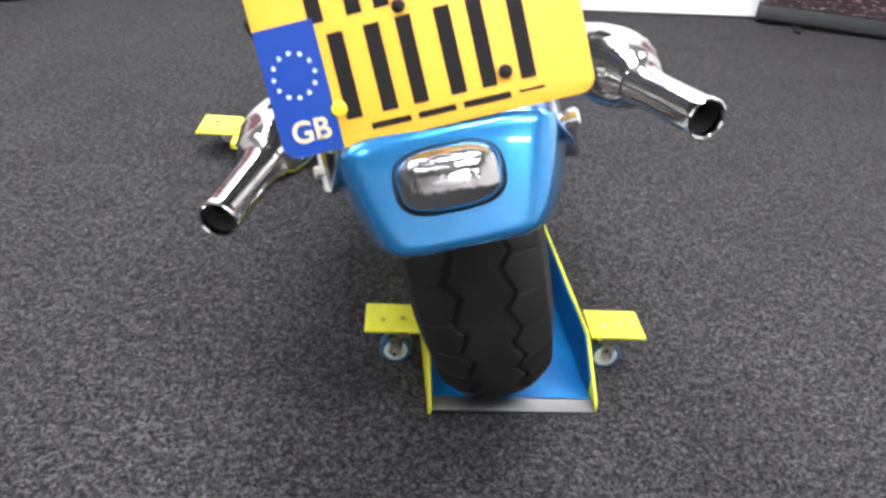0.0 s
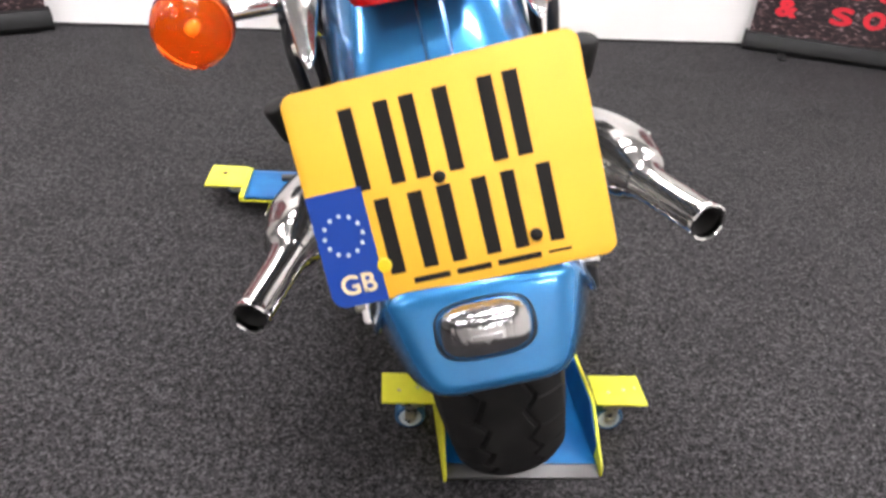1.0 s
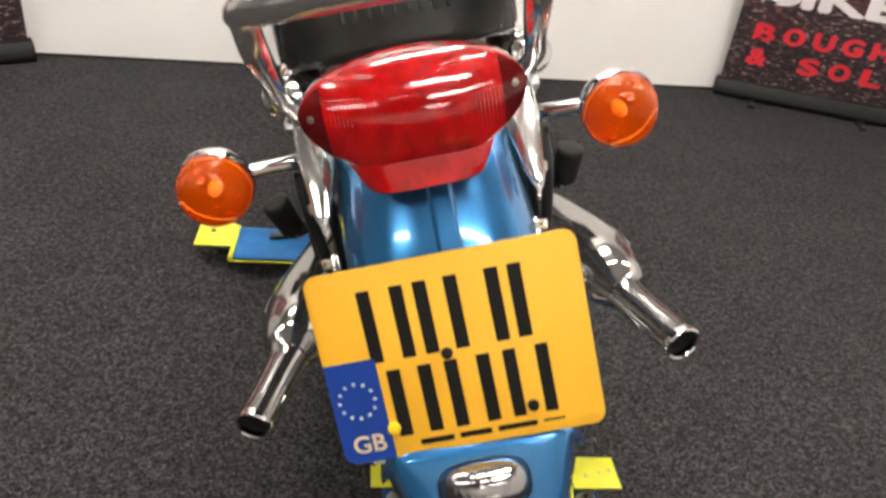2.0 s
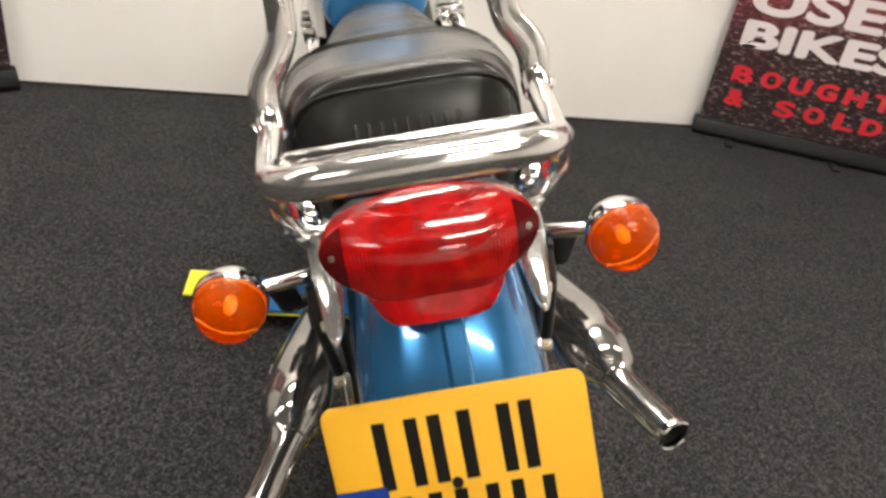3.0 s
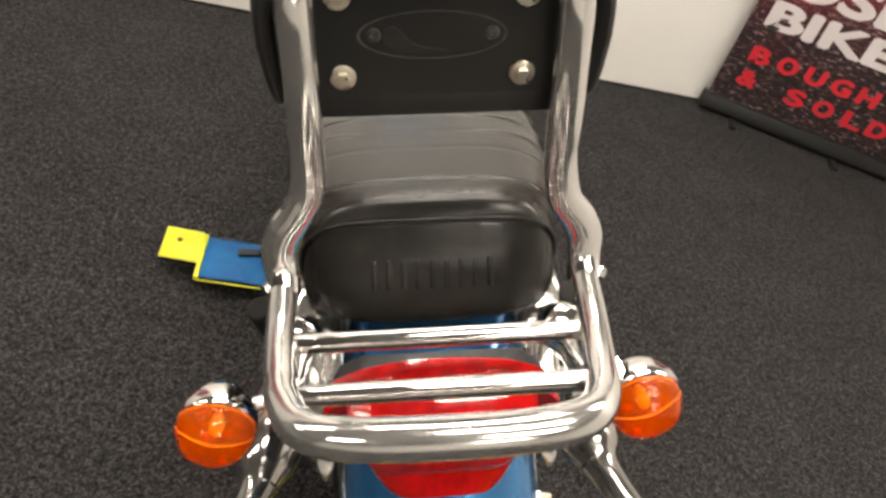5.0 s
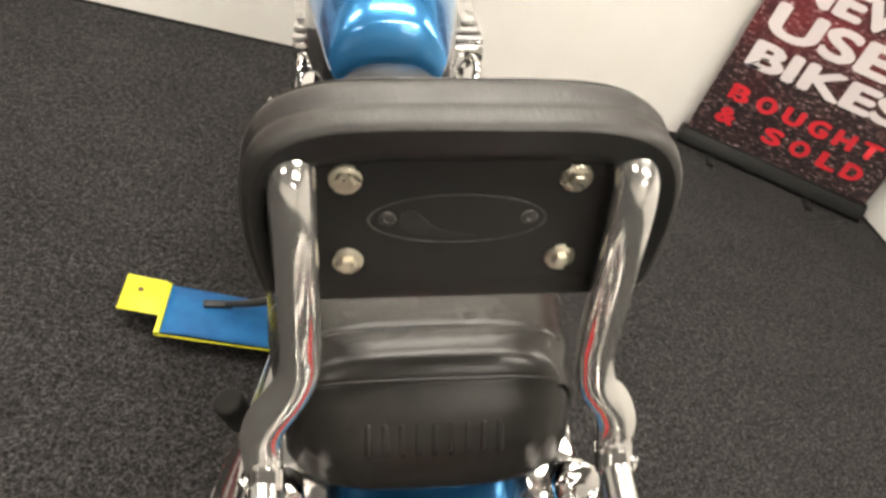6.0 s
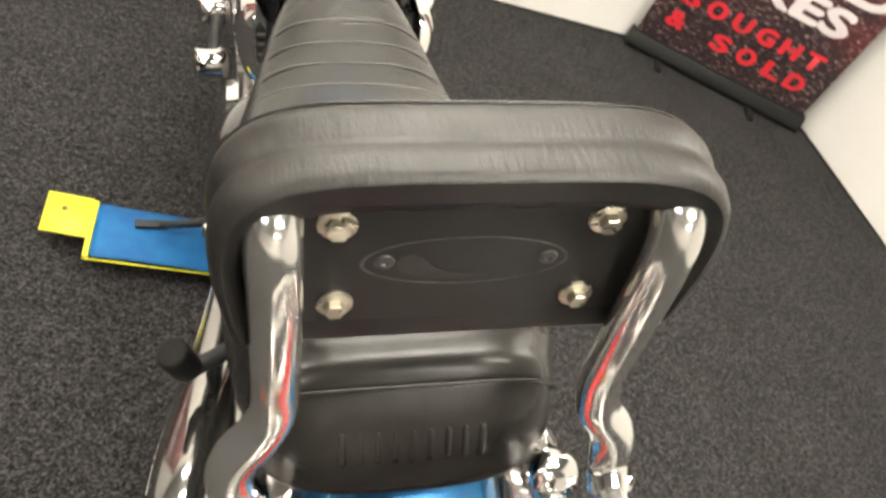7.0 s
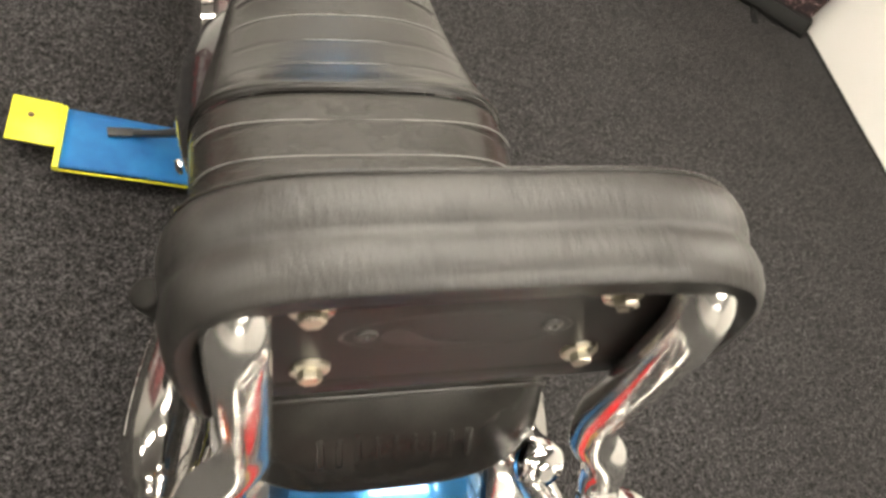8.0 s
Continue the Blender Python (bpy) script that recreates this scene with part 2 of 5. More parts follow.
# ---- mesh helpers ----
def link(name, bm, mat, parent=None, label="", smooth=None):
    bmesh.ops.recalc_face_normals(bm, faces=bm.faces)
    me = bpy.data.meshes.new(name)
    bm.to_mesh(me)
    bm.free()
    me.materials.append(mat)
    if smooth is not None:
        for p in me.polygons:
            p.use_smooth = True
        if smooth > 0:
            me.set_sharp_from_angle(angle=radians(smooth))
    ob = new(name, me)
    if parent is not None:
        ob.parent = parent
    if label:
        tagged(ob, label)
    return ob


def part(name, bm, mat, parent, label="", smooth=40):
    return link(name, bm, mat, parent, label, smooth)


def box(x0, x1, y0, y1, z0, z1, bevel=0.0, m=None):
    bm = bmesh.new()
    bmesh.ops.create_cube(bm, size=1)
    bmesh.ops.scale(bm, vec=(x1 - x0, y1 - y0, z1 - z0), verts=bm.verts)
    bmesh.ops.translate(bm, vec=((x0 + x1) / 2, (y0 + y1) / 2, (z0 + z1) / 2), verts=bm.verts)
    if bevel:
        bmesh.ops.bevel(bm, geom=bm.edges[:], offset=bevel, segments=2, affect="EDGES", profile=0.5)
    if m is not None:
        bmesh.ops.transform(bm, matrix=m, verts=bm.verts)
    return bm


def add_mesh(bm, other):
    """Join another bmesh into bm."""
    me = bpy.data.meshes.new("scratch")
    other.to_mesh(me)
    other.free()
    bm.from_mesh(me)
    bpy.data.meshes.remove(me)
    return bm


def grid_mesh(rows, closed_ring=False, cap=False):
    """A skin over rows of points; each row has the same count."""
    bm = bmesh.new()
    vs = [[bm.verts.new(p) for p in row] for row in rows]
    n = len(vs[0])
    for a, b in zip(vs, vs[1:]):
        for i in range(n if closed_ring else n - 1):
            j = (i + 1) % n
            quad = (a[i], a[j], b[j], b[i])
            try:
                bm.faces.new(quad)
            except ValueError:
                pass
    if cap:
        for row in (vs[0], vs[-1]):
            try:
                bm.faces.new(row)
            except ValueError:
                pass
    bmesh.ops.remove_doubles(bm, verts=bm.verts, dist=1e-6)
    return bm


def smooth_path(points, steps=8):
    """Catmull-Rom through points of any dimension."""
    p = [np.array(q, float) for q in points]
    p = [2 * p[0] - p[1]] + p + [2 * p[-1] - p[-2]]
    out = []
    for i in range(1, len(p) - 2):
        a, b, c, d = p[i - 1:i + 3]
        for k in range(steps):
            t = k / steps
            out.append(0.5 * (2 * b + (c - a) * t + (2 * a - 5 * b + 4 * c - d) * t * t + (3 * b - a - 3 * c + d) * t ** 3))
    out.append(p[-2])
    return out


def tube(points, radius, sides=20, steps=8, cap=True, round_end=False):
    """A pipe through points; radius may be one number or one for each point."""
    rs = radius if isinstance(radius, (list, tuple)) else [radius] * len(points)
    path = smooth_path([(*p, r) for p, r in zip(points, rs)], steps) if steps > 1 else [np.array((*p, r), float) for p, r in zip(points, rs)]
    if round_end:
        t = path[-1][:3] - path[-2][:3]
        t /= np.linalg.norm(t)
        e, r = path[-1][:3], path[-1][3]
        for a in (25, 45, 65, 80, 88):
            path.append(np.array((*(e + t * r * 0.6 * math.sin(radians(a))), r * math.cos(radians(a)))))
    pts = [q[:3] for q in path]
    side = None
    rows = []
    for i, q in enumerate(path):
        t = pts[min(i + 1, len(pts) - 1)] - pts[max(i - 1, 0)]
        t /= np.linalg.norm(t)
        if side is None:
            side = np.cross(t, (0, 0, 1)) if abs(t[2]) < 0.9 else np.cross(t, (0, 1, 0))
        side = side - t * np.dot(side, t)
        side /= np.linalg.norm(side)
        up = np.cross(t, side)
        rows.append([tuple(q[:3] + q[3] * (math.cos(a) * side + math.sin(a) * up)) for a in np.linspace(0, 2 * math.pi, sides, endpoint=False)])
    return grid_mesh(rows, True, cap)


def lathe(profile, base, axis, sides=32, cap=True):
    """Turn (distance along axis, radius) pairs about an axis from base."""
    t = np.array(axis, float)
    t /= np.linalg.norm(t)
    s = np.cross(t, (0, 0, 1)) if abs(t[2]) < 0.9 else np.cross(t, (0, 1, 0))
    s /= np.linalg.norm(s)
    u = np.cross(t, s)
    b = np.array(base, float)
    rows = [[tuple(b + d * t + max(r, 1e-5) * (math.cos(a) * s + math.sin(a) * u)) for a in np.linspace(0, 2 * math.pi, sides, endpoint=False)] for d, r in profile]
    return grid_mesh(rows, True, cap)


def hexagon(base, axis, radius, height):
    return lathe([(0, radius), (height * 0.85, radius), (height, radius * 0.86)], base, axis, 6)


def prism(outline, plane_m, thickness, bevel=0.0):
    """A flat plate: an outline in x, y, extruded along z by thickness and set by a matrix."""
    bm = bmesh.new()
    f = bm.faces.new([bm.verts.new((x, y, 0)) for x, y in outline])
    ext = bmesh.ops.extrude_face_region(bm, geom=[f])
    bmesh.ops.translate(bm, vec=(0, 0, thickness), verts=[v for v in ext["geom"] if isinstance(v, bmesh.types.BMVert)])
    if bevel:
        bmesh.ops.bevel(bm, geom=bm.edges[:], offset=bevel, segments=2, affect="EDGES", profile=0.5)
    bmesh.ops.transform(bm, matrix=plane_m, verts=bm.verts)
    return bm


def rounded(x0, x1, y0, y1, r, n=5):
    pts = []
    for cx, cy, a0 in ((x1 - r, y1 - r, 0), (x0 + r, y1 - r, 90), (x0 + r, y0 + r, 180), (x1 - r, y0 + r, 270)):
        pts += [(cx + r * math.cos(radians(a0 + 90 * k / n)), cy + r * math.sin(radians(a0 + 90 * k / n))) for k in range(n + 1)]
    return pts


def basis(origin, ex, ey):
    """A matrix whose x and y follow ex and ey."""
    ex, ey = Vector(ex).normalized(), Vector(ey)
    ez = ex.cross(ey).normalized()
    ey = ez.cross(ex)
    m = Matrix((ex, ey, ez)).transposed().to_4x4()
    m.translation = origin
    return m


def lettering(text, width, height, bold=0.02):
    """A flat mesh of a line of writing, as wide and high as asked, from x = 0, y = 0."""
    cu = bpy.data.curves.new("letters", "FONT")
    cu.body, cu.size, cu.offset, cu.extrude = text, 1.0, bold, 0.0
    ob = bpy.data.objects.new("letters", cu)
    me = bpy.data.meshes.new_from_object(ob)
    bpy.data.objects.remove(ob)
    bm = bmesh.new()
    bm.from_mesh(me)
    bpy.data.meshes.remove(me)
    xs, ys = [v.co.x for v in bm.verts], [v.co.y for v in bm.verts]
    sx, sy = width / (max(xs) - min(xs)), height / (max(ys) - min(ys))
    for v in bm.verts:
        v.co = ((v.co.x - min(xs)) * sx, (v.co.y - min(ys)) * sy, 0)
    return bm


def solid(ob, thickness, offset=-1.0):
    mod = ob.modifiers.new("thickness", "SOLIDIFY")
    mod.thickness, mod.offset = thickness, offset
    return ob


def empty(name, m, label, category, group=""):
    ob = new(name)
    ob.matrix_world = m
    ob.empty_display_size = 0.05
    return tagged(ob, label, category, group)


# ---- the room ----
def build_room():
    corner = Vector((2.352, 3.272, 0))
    back = Vector((-2.84, -0.258, 0)).normalized()
    side = Vector((0.05, -1, 0)).normalized()

    floor = link("floor", box(-6.5, 3.5, -4.9, 3.9, -0.06, 0), CARPET)
    tagged(floor, "dark grey flecked loop-pile carpet tiles", "floor", kind="structure")

    def wall(name, a, along, length, label, paint=WALL):
        out = Vector((-along.y, along.x, 0))
        if out.dot(Vector((0, 0.5, 0)) - a) > 0:
            out = -out
        m = basis(a, along, out)
        z0, z1 = (0, CEILING) if m.to_3x3().col[2].z > 0 else (-CEILING, 0)
        w = link(name, box(0, length, 0, 0.12, z0, z1), paint)
        w.matrix_world = m
        tagged(w, label, "wall", kind="structure")
        zs = (0, 0.010) if z0 == 0 else (-0.010, 0)
        b = link("baseboard", box(0, length, -0.006, -0.0005, *zs, 0.0015), SKIRT)
        b.matrix_world = m
        tagged(b, "thin black strip along the foot of the wall", "skirting", kind="structure")

    wall("wall_north", corner, back, 8.6, "plain off-white painted showroom wall")
    wall("wall_east", corner, side, 7.95, "plain off-white painted showroom wall")
    # The west wall is out of view; its grey darkens reflections and fill light.
    wall("wall_west", Vector((-6.1, 3.4, 0)), Vector((0, -1, 0)), 8.0, "plain grey closing wall, unseen, darkens reflections in the chrome", GREY_WALL)
    wall("wall_south", Vector((-6.3, -4.6, 0)), Vector((1, 0, 0)), 9.5, "plain off-white painted showroom wall")
    ceiling = link("ceiling", box(-6.5, 3.5, -4.9, 3.9, CEILING, CEILING + 0.1), PLASTER)
    tagged(ceiling, "plain grey painted showroom ceiling", "ceiling", kind="structure")


def build_lights():
    first = empty("ceiling_light", pose(0, 0, CEILING), "white fluorescent ceiling fitting with a glowing diffuser", "ceiling light", "ceiling lights")
    part("housing", box(-0.64, 0.64, -0.135, 0.135, -0.05, -0.002, 0.006), ENAMEL, first)
    part("diffuser", box(-0.62, 0.62, -0.11, 0.11, -0.085, -0.051, 0.012), GLOW, first, "glowing prismatic diffuser")
    for x, y, turn in ((1.72, 1.62, 4), (-2.20, 1.32, 4), (-0.36, 2.45, 4), (0.12, 0.22, 4), (0.55, -1.02, 4), (-2.10, -1.20, 4), (0.70, -3.30, 4), (-4.3, 1.15, 4)):
        copy_thing(first, pose(x, y, CEILING, 0, 0, turn))
    first.matrix_world = pose(-0.28, 1.46, CEILING, 0, 0, 4)


def build_lint():
    """Pale specks of dust and lint lying on the carpet."""
    rng = random.Random(11)
    verts, faces = [], []
    for k in range(170):
        x, y, a = rng.uniform(-1.7, 1.7), rng.uniform(0.25, 2.9), rng.uniform(0, 6.28)
        w, l, h = rng.uniform(0.0004, 0.0010), rng.uniform(0.0008, 0.0024), rng.uniform(0.0005, 0.0012)
        c, q = math.cos(a), math.sin(a)
        n = len(verts)
        for u, v, z in ((-l, -w, 0), (l, -w, 0), (l, w, 0), (-l, w, 0), (0, 0, h)):
            verts.append((x + u * c - v * q, y + u * q + v * c, z + 0.0003))
        faces += [(n, n + 1, n + 4), (n + 1, n + 2, n + 4), (n + 2, n + 3, n + 4), (n + 3, n, n + 4), (n + 3, n + 2, n + 1, n)]
    me = bpy.data.meshes.new("carpet_lint")
    me.from_pydata(verts, [], faces)
    me.materials.append(LINT)
    tagged(new("carpet_lint", me), "pale specks of lint and dust on the carpet", "lint", kind="stuff")


# ---- roller banners ----
def build_banners():
    W, H = 0.845, 2.02
    m = pose(1.518, 3.152, 0, 0, 0, math.degrees(math.atan2(2.81 - 3.12, 2.29 - 1.505)))
    b = empty("roller_banner", m, "black and red pull-up roller banner advertising used bikes, standing on carpet", "banner", "roller banners")
    case = []
    for x in (0, W):
        case.append([(x, -0.035, 0.008), (x, -0.043, 0.022), (x, -0.040, 0.050), (x, -0.024, 0.074), (x, 0.0, 0.080), (x, 0.03, 0.072), (x, 0.045, 0.046), (x, 0.045, 0.008)])
    cassette = part("cassette", grid_mesh(case, True, True), CASE, b, "satin black base cassette", 30)
    for x in (-0.006, W):
        part("end_cap", prism([(-0.046, 0.007), (0.048, 0.007), (0.048, 0.048), (0.03, 0.075), (0, 0.083), (-0.026, 0.077), (-0.044, 0.053)], basis((x, 0, 0), (0, 1, 0), (0, 0, 1)), 0.006, 0.001), CASE, cassette)
    for x in (0.14, W - 0.25):
        part("foot", box(x, x + 0.03, -0.13, 0.12, 0.0, 0.012, 0.003), CASE, b, "flat black swing-out foot")
    part("panel", box(0.006, W - 0.006, -0.004, -0.002, 0.064, H), PRINT, b, "dark printed graphic panel", None)
    part("top_rail", box(0.0, W, -0.009, 0.006, H, H + 0.022, 0.003), CASE, b)
    part("pole", lathe([(0, 0.008), (H - 0.03, 0.008)], (W / 2, 0.02, 0.04), (0, 0, 1), 12), SATIN, b)

    def heavy(text, x0, x1, z0, z1, fat):
        """A line of writing made bolder by laying thin layers of it side by side."""
        bm = bmesh.new()
        for k, (dx, dz) in enumerate(((-fat, 0), (fat, 0), (0, -fat * 0.6), (0, fat * 0.6), (0, 0))):
            layer = lettering(text, x1 - x0 - 2 * fat, z1 - z0 - 1.2 * fat, 0.012)
            bmesh.ops.transform(layer, matrix=basis((x0 + fat + dx, -0.0046 - 0.0003 * k, z0 + 0.6 * fat + dz), (1, 0, 0), (0, 0, 1)), verts=layer.verts)
            add_mesh(bm, layer)
        return bm

    for text, x0, x1, z0, z1, mat in (("NEW", 0.065, 0.62, 0.712, 0.828, LETTER_WHITE), ("USED", 0.065, 0.83, 0.555, 0.688, LETTER_WHITE), ("BIKES", 0.070, 0.742, 0.410, 0.528, LETTER_WHITE)):
        part("lettering", heavy(text, x0, x1, z0, z1, 0.0088), mat, b, "bold white capital letters", None)
    for word, xs, z0, z1 in (("BOUGHT", (0.085, 0.205, 0.325, 0.44, 0.555, 0.67), 0.258, 0.332), ("&", (0.085,), 0.152, 0.226), ("SOLD", (0.30, 0.425, 0.555, 0.665), 0.148, 0.222)):
        for ch, x in zip(word, xs):
            part("lettering", heavy(ch, x, x + 0.088, z0, z1, 0.0058), LETTER_RED, b, "bold red capital letter", None)
    turn = 33.0
    copy_thing(b, Matrix.Translation((-1.274 - W * math.cos(radians(turn)), 2.885 - W * math.sin(radians(turn)), 0)) @ pose(0, 0, 0, 0, 0, turn))


# ---- dolly ----
def build_caster(parent, x, y, top):
    wheel = part("caster_wheel", lathe([(-0.011, 0.013), (-0.011, 0.021), (-0.008, 0.0235), (0.008, 0.0235), (0.011, 0.021), (0.011, 0.013)], (x, y, 0.0235), (0, 1, 0), 24), CASTER_BLUE, parent, "small blue-treaded caster wheel")
    part("rim", lathe([(-0.0125, 0.0075), (-0.0125, 0.0165), (-0.0105, 0.018), (0.0105, 0.018), (0.0125, 0.0165), (0.0125, 0.0075)], (x, y, 0.0235), (0, 1, 0), 20), CASTER_WHITE, wheel, "pale grey rim")
    part("axle", hexagon((x, y - 0.0185, 0.0235), (0, 1, 0), 0.0065, 0.037), STEEL, wheel, "steel axle nut")
    fork = box(x - 0.016, x + 0.016, y - 0.018, y + 0.018, 0.051, top - 0.0005, 0.002)
    for s in (-1, 1):
        add_mesh(fork, box(x - 0.009, x + 0.009, y + s * 0.0155 - 0.0012, y + s * 0.0155 + 0.0012, 0.022, 0.053))
    part("caster_fork", fork, STEEL, parent, "zinc-plated fork")


def build_dolly():
    d = empty("motorcycle_dolly", pose(0, 0, 0), "blue and yellow steel motorcycle dolly on small casters", "dolly")
    x0, x1, y0, y1 = 0.057, 0.296, 0.767, 2.78
    heading = pose(0.18, 0.80, 0, 0, 0, 2.8) @ pose(-0.18, -0.80, 0)
    part("deck", box(x0 + 0.004, x1 - 0.004, y0 + 0.016, y1, 0.004, 0.010, 0.001, heading), DECK, d, "scuffed blue steel channel floor")
    lip = prism([(0, 0), (0.022, 0.007), (0.022, 0.0095), (0.017, 0.0112), (0.0, 0.003)], basis((x0 + 0.004, y0 - 0.002, 0.001), (0, 1, 0), (0, 0, 1)), x1 - x0 - 0.008, 0.0006)
    part("ramp_lip", lip, ALLOY, d, "worn bare metal ramp edge")
    for x in (x0, x1 - 0.004):
        wing = prism([(y0 - 0.002, 0.001), (y1, 0.001), (y1, 0.076), (y0 + 0.085, 0.076), (y0 + 0.075, 0.072), (y0 + 0.002, 0.019), (y0 - 0.002, 0.013)], heading @ basis((x, 0, 0), (0, 1, 0), (0, 0, 1)), 0.004, 0.0008)
        part("side_rail", wing, LIME, d, "yellow painted side rail")
    for a, b in ((x0 + 0.0045, x0 + 0.0065), (x1 - 0.0065, x1 - 0.0045)):
        part("rail_liner", prism([(y0 + 0.03, 0.011), (y1, 0.011), (y1, 0.072), (y0 + 0.085, 0.072), (y0 + 0.03, 0.034)], heading @ basis((a, 0, 0), (0, 1, 0), (0, 0, 1)), b - a), DECK, d, "blue inner face of the rail", None)
    for a, b in ((-0.034, x0 - 0.003), (x1 - 0.002, 0.374)):
        out = [(a, 0.842), (b, 0.842), (b, 0.908), (a, 0.908)]
        tab = part("caster_bracket", prism(out, pose(0, 0, 0.075), 0.004, 0.001), LIME, d, "flat yellow caster bracket")
        for k in (0.3, 0.62, 0.85):
            xx = a + (b - a) * k
            part("rivet", lathe([(0, 0.003), (0.0012, 0.0026)], (xx, 0.862 + 0.02 * k, 0.0788), (0, 0, 1), 8), STEEL, tab)
    build_caster(d, 0.012, 0.878, 0.075)
    build_caster(d, 0.329, 0.878, 0.075)
    build_caster(d, -0.042, 2.62, 0.075)
    build_caster(d, 0.285, 2.62, 0.075)
    for a, b in ((-0.032, x0), (x1, 0.384)):
        part("caster_bracket", prism([(a, 2.585), (b, 2.585), (b, 2.655), (a, 2.655)], pose(-0.052, 0, 0.075), 0.004, 0.001), LIME, d, "flat yellow caster bracket")
    # the tray that carries the side stand
    rows = []
    for j in range(13):
        f = j / 12
        rows.append([(-0.346 + 0.404 * i / 24, 1.519 + 0.012 * i / 24 * (1 - f) + 0.139 * f, 0.052 - 0.004 * (i / 24) ** 2 - 0.009 * math.exp(-((i - 15) / 5.0) ** 2 - ((j - 4) / 4.0) ** 2)) for i in range(25)])
    tray = part("stand_tray", grid_mesh(rows), DECK, d, "dented blue tray under the side stand")
    solid(tray, 0.003)
    part("tray_edge", box(0, 0.412, -0.003, -0.0005, 0.0435, 0.0475, 0.0006, pose(-0.352, 1.5165, 0, 0, 0.6, 1.7)), LIME, d, "yellow folded edge")
    part("tray_edge", box(-0.3565, -0.3465, 1.514, 1.661, 0.044, 0.056, 0.001), LIME, d, "yellow folded edge")
    tab = part("caster_bracket", prism([(-0.440, 1.560), (-0.356, 1.558), (-0.356, 1.662), (-0.440, 1.664)], pose(0, 0, 0.055), 0.004, 0.001), LIME, d, "flat yellow caster bracket")
    part("bolt", hexagon((-0.405, 1.622, 0.0588), (0, 0, 1), 0.006, 0.003), RUST, tab, "rusty steel bolt")
    build_caster(d, -0.385, 1.642, 0.055)


# ---- the motorcycle ----
BIKE = pose(0.155, 1.02, 0.012, 0, -15, 1.5)
AXLE_Y, AXLE_Z, TYRE_R = -0.105, 0.323, 0.323


def groove_depth(s, x):
    """How deep the tread is cut at s metres round the tyre and x metres across it."""
    pitch = 0.051
    side = 1 if x > 0 else -1
    u = (s / pitch + (0.5 if side > 0 else 0)) % 1.0
    saw = u / 0.68 if u < 0.68 else 1 - (u - 0.68) / 0.32
    line = 0.0215 + 0.0125 * saw
    slope = abs(0.0125 / (pitch * (0.68 if u < 0.68 else 0.32)))
    d = abs(abs(x) - line) / math.sqrt(1 + slope * slope)
    cut = max(0.0, min(1.0, (0.0032 - d) / 0.0011))
    if abs(x) > line:
        bend = ((s / pitch + (0.5 if side > 0 else 0)) - 0.68 - 7.0 * (abs(x) - 0.031)) % 1.0
        dd = min(bend, 1 - bend) * pitch
        if abs(x) < 0.074:
            cut = max(cut, max(0.0, min(1.0, (0.0016 - dd) / 0.001)) * 0.7)
    return cut


def build_tyre(wheel, cx, cy, cz, r, half, detail):
    prof = []
    n = 124 if detail else 28
    for i in range(n + 1):
        a = -1 + 2 * i / n
        x = half * a if abs(a) < 1 else half * a
        drop = 0.042 * abs(a) ** 2.6 + 0.030 * max(0, abs(a) - 0.86) / 0.14
        prof.append((x, r - drop))
    if detail:
        turns = list(np.linspace(150, 275, 660, endpoint=False)) + list(np.linspace(275, 510, 90, endpoint=False))
    else:
        turns = list(np.linspace(0, 360, 72, endpoint=False))
    arcs = len(turns)
    rows = []
    for th in (radians(a) for a in turns):
        row = [(cx - half * 0.86, cy + (r - 0.115) * math.cos(th), cz + (r - 0.115) * math.sin(th)), (cx - half * 1.02, cy + (r - 0.09) * math.cos(th), cz + (r - 0.09) * math.sin(th))]
        for x, rr in prof:
            q = rr - (0.0060 * groove_depth(th * r, x) if detail else 0)
            row.append((cx + x, cy + q * math.cos(th), cz + q * math.sin(th)))
        row += [(cx + half * 1.02, cy + (r - 0.09) * math.cos(th), cz + (r - 0.09) * math.sin(th)), (cx + half * 0.86, cy + (r - 0.115) * math.cos(th), cz + (r - 0.115) * math.sin(th))]
        rows.append(row)
    verts = [p for row in rows for p in row]
    w = len(rows[0])
    faces = [(a * w + i, a * w + i + 1, ((a + 1) % arcs) * w + i + 1, ((a + 1) % arcs) * w + i) for a in range(arcs) for i in range(w - 1)]
    me = bpy.data.meshes.new("tyre")
    me.from_pydata(verts, [], faces)
    me.materials.append(RUBBER)
    for p in me.polygons:
        p.use_smooth = True
    me.set_sharp_from_angle(angle=radians(35))
    ob = new("tyre", me)
    ob.parent = wheel
    tagged(ob, "worn black rubber tyre with zigzag tread grooves" if detail else "black rubber front tyre")


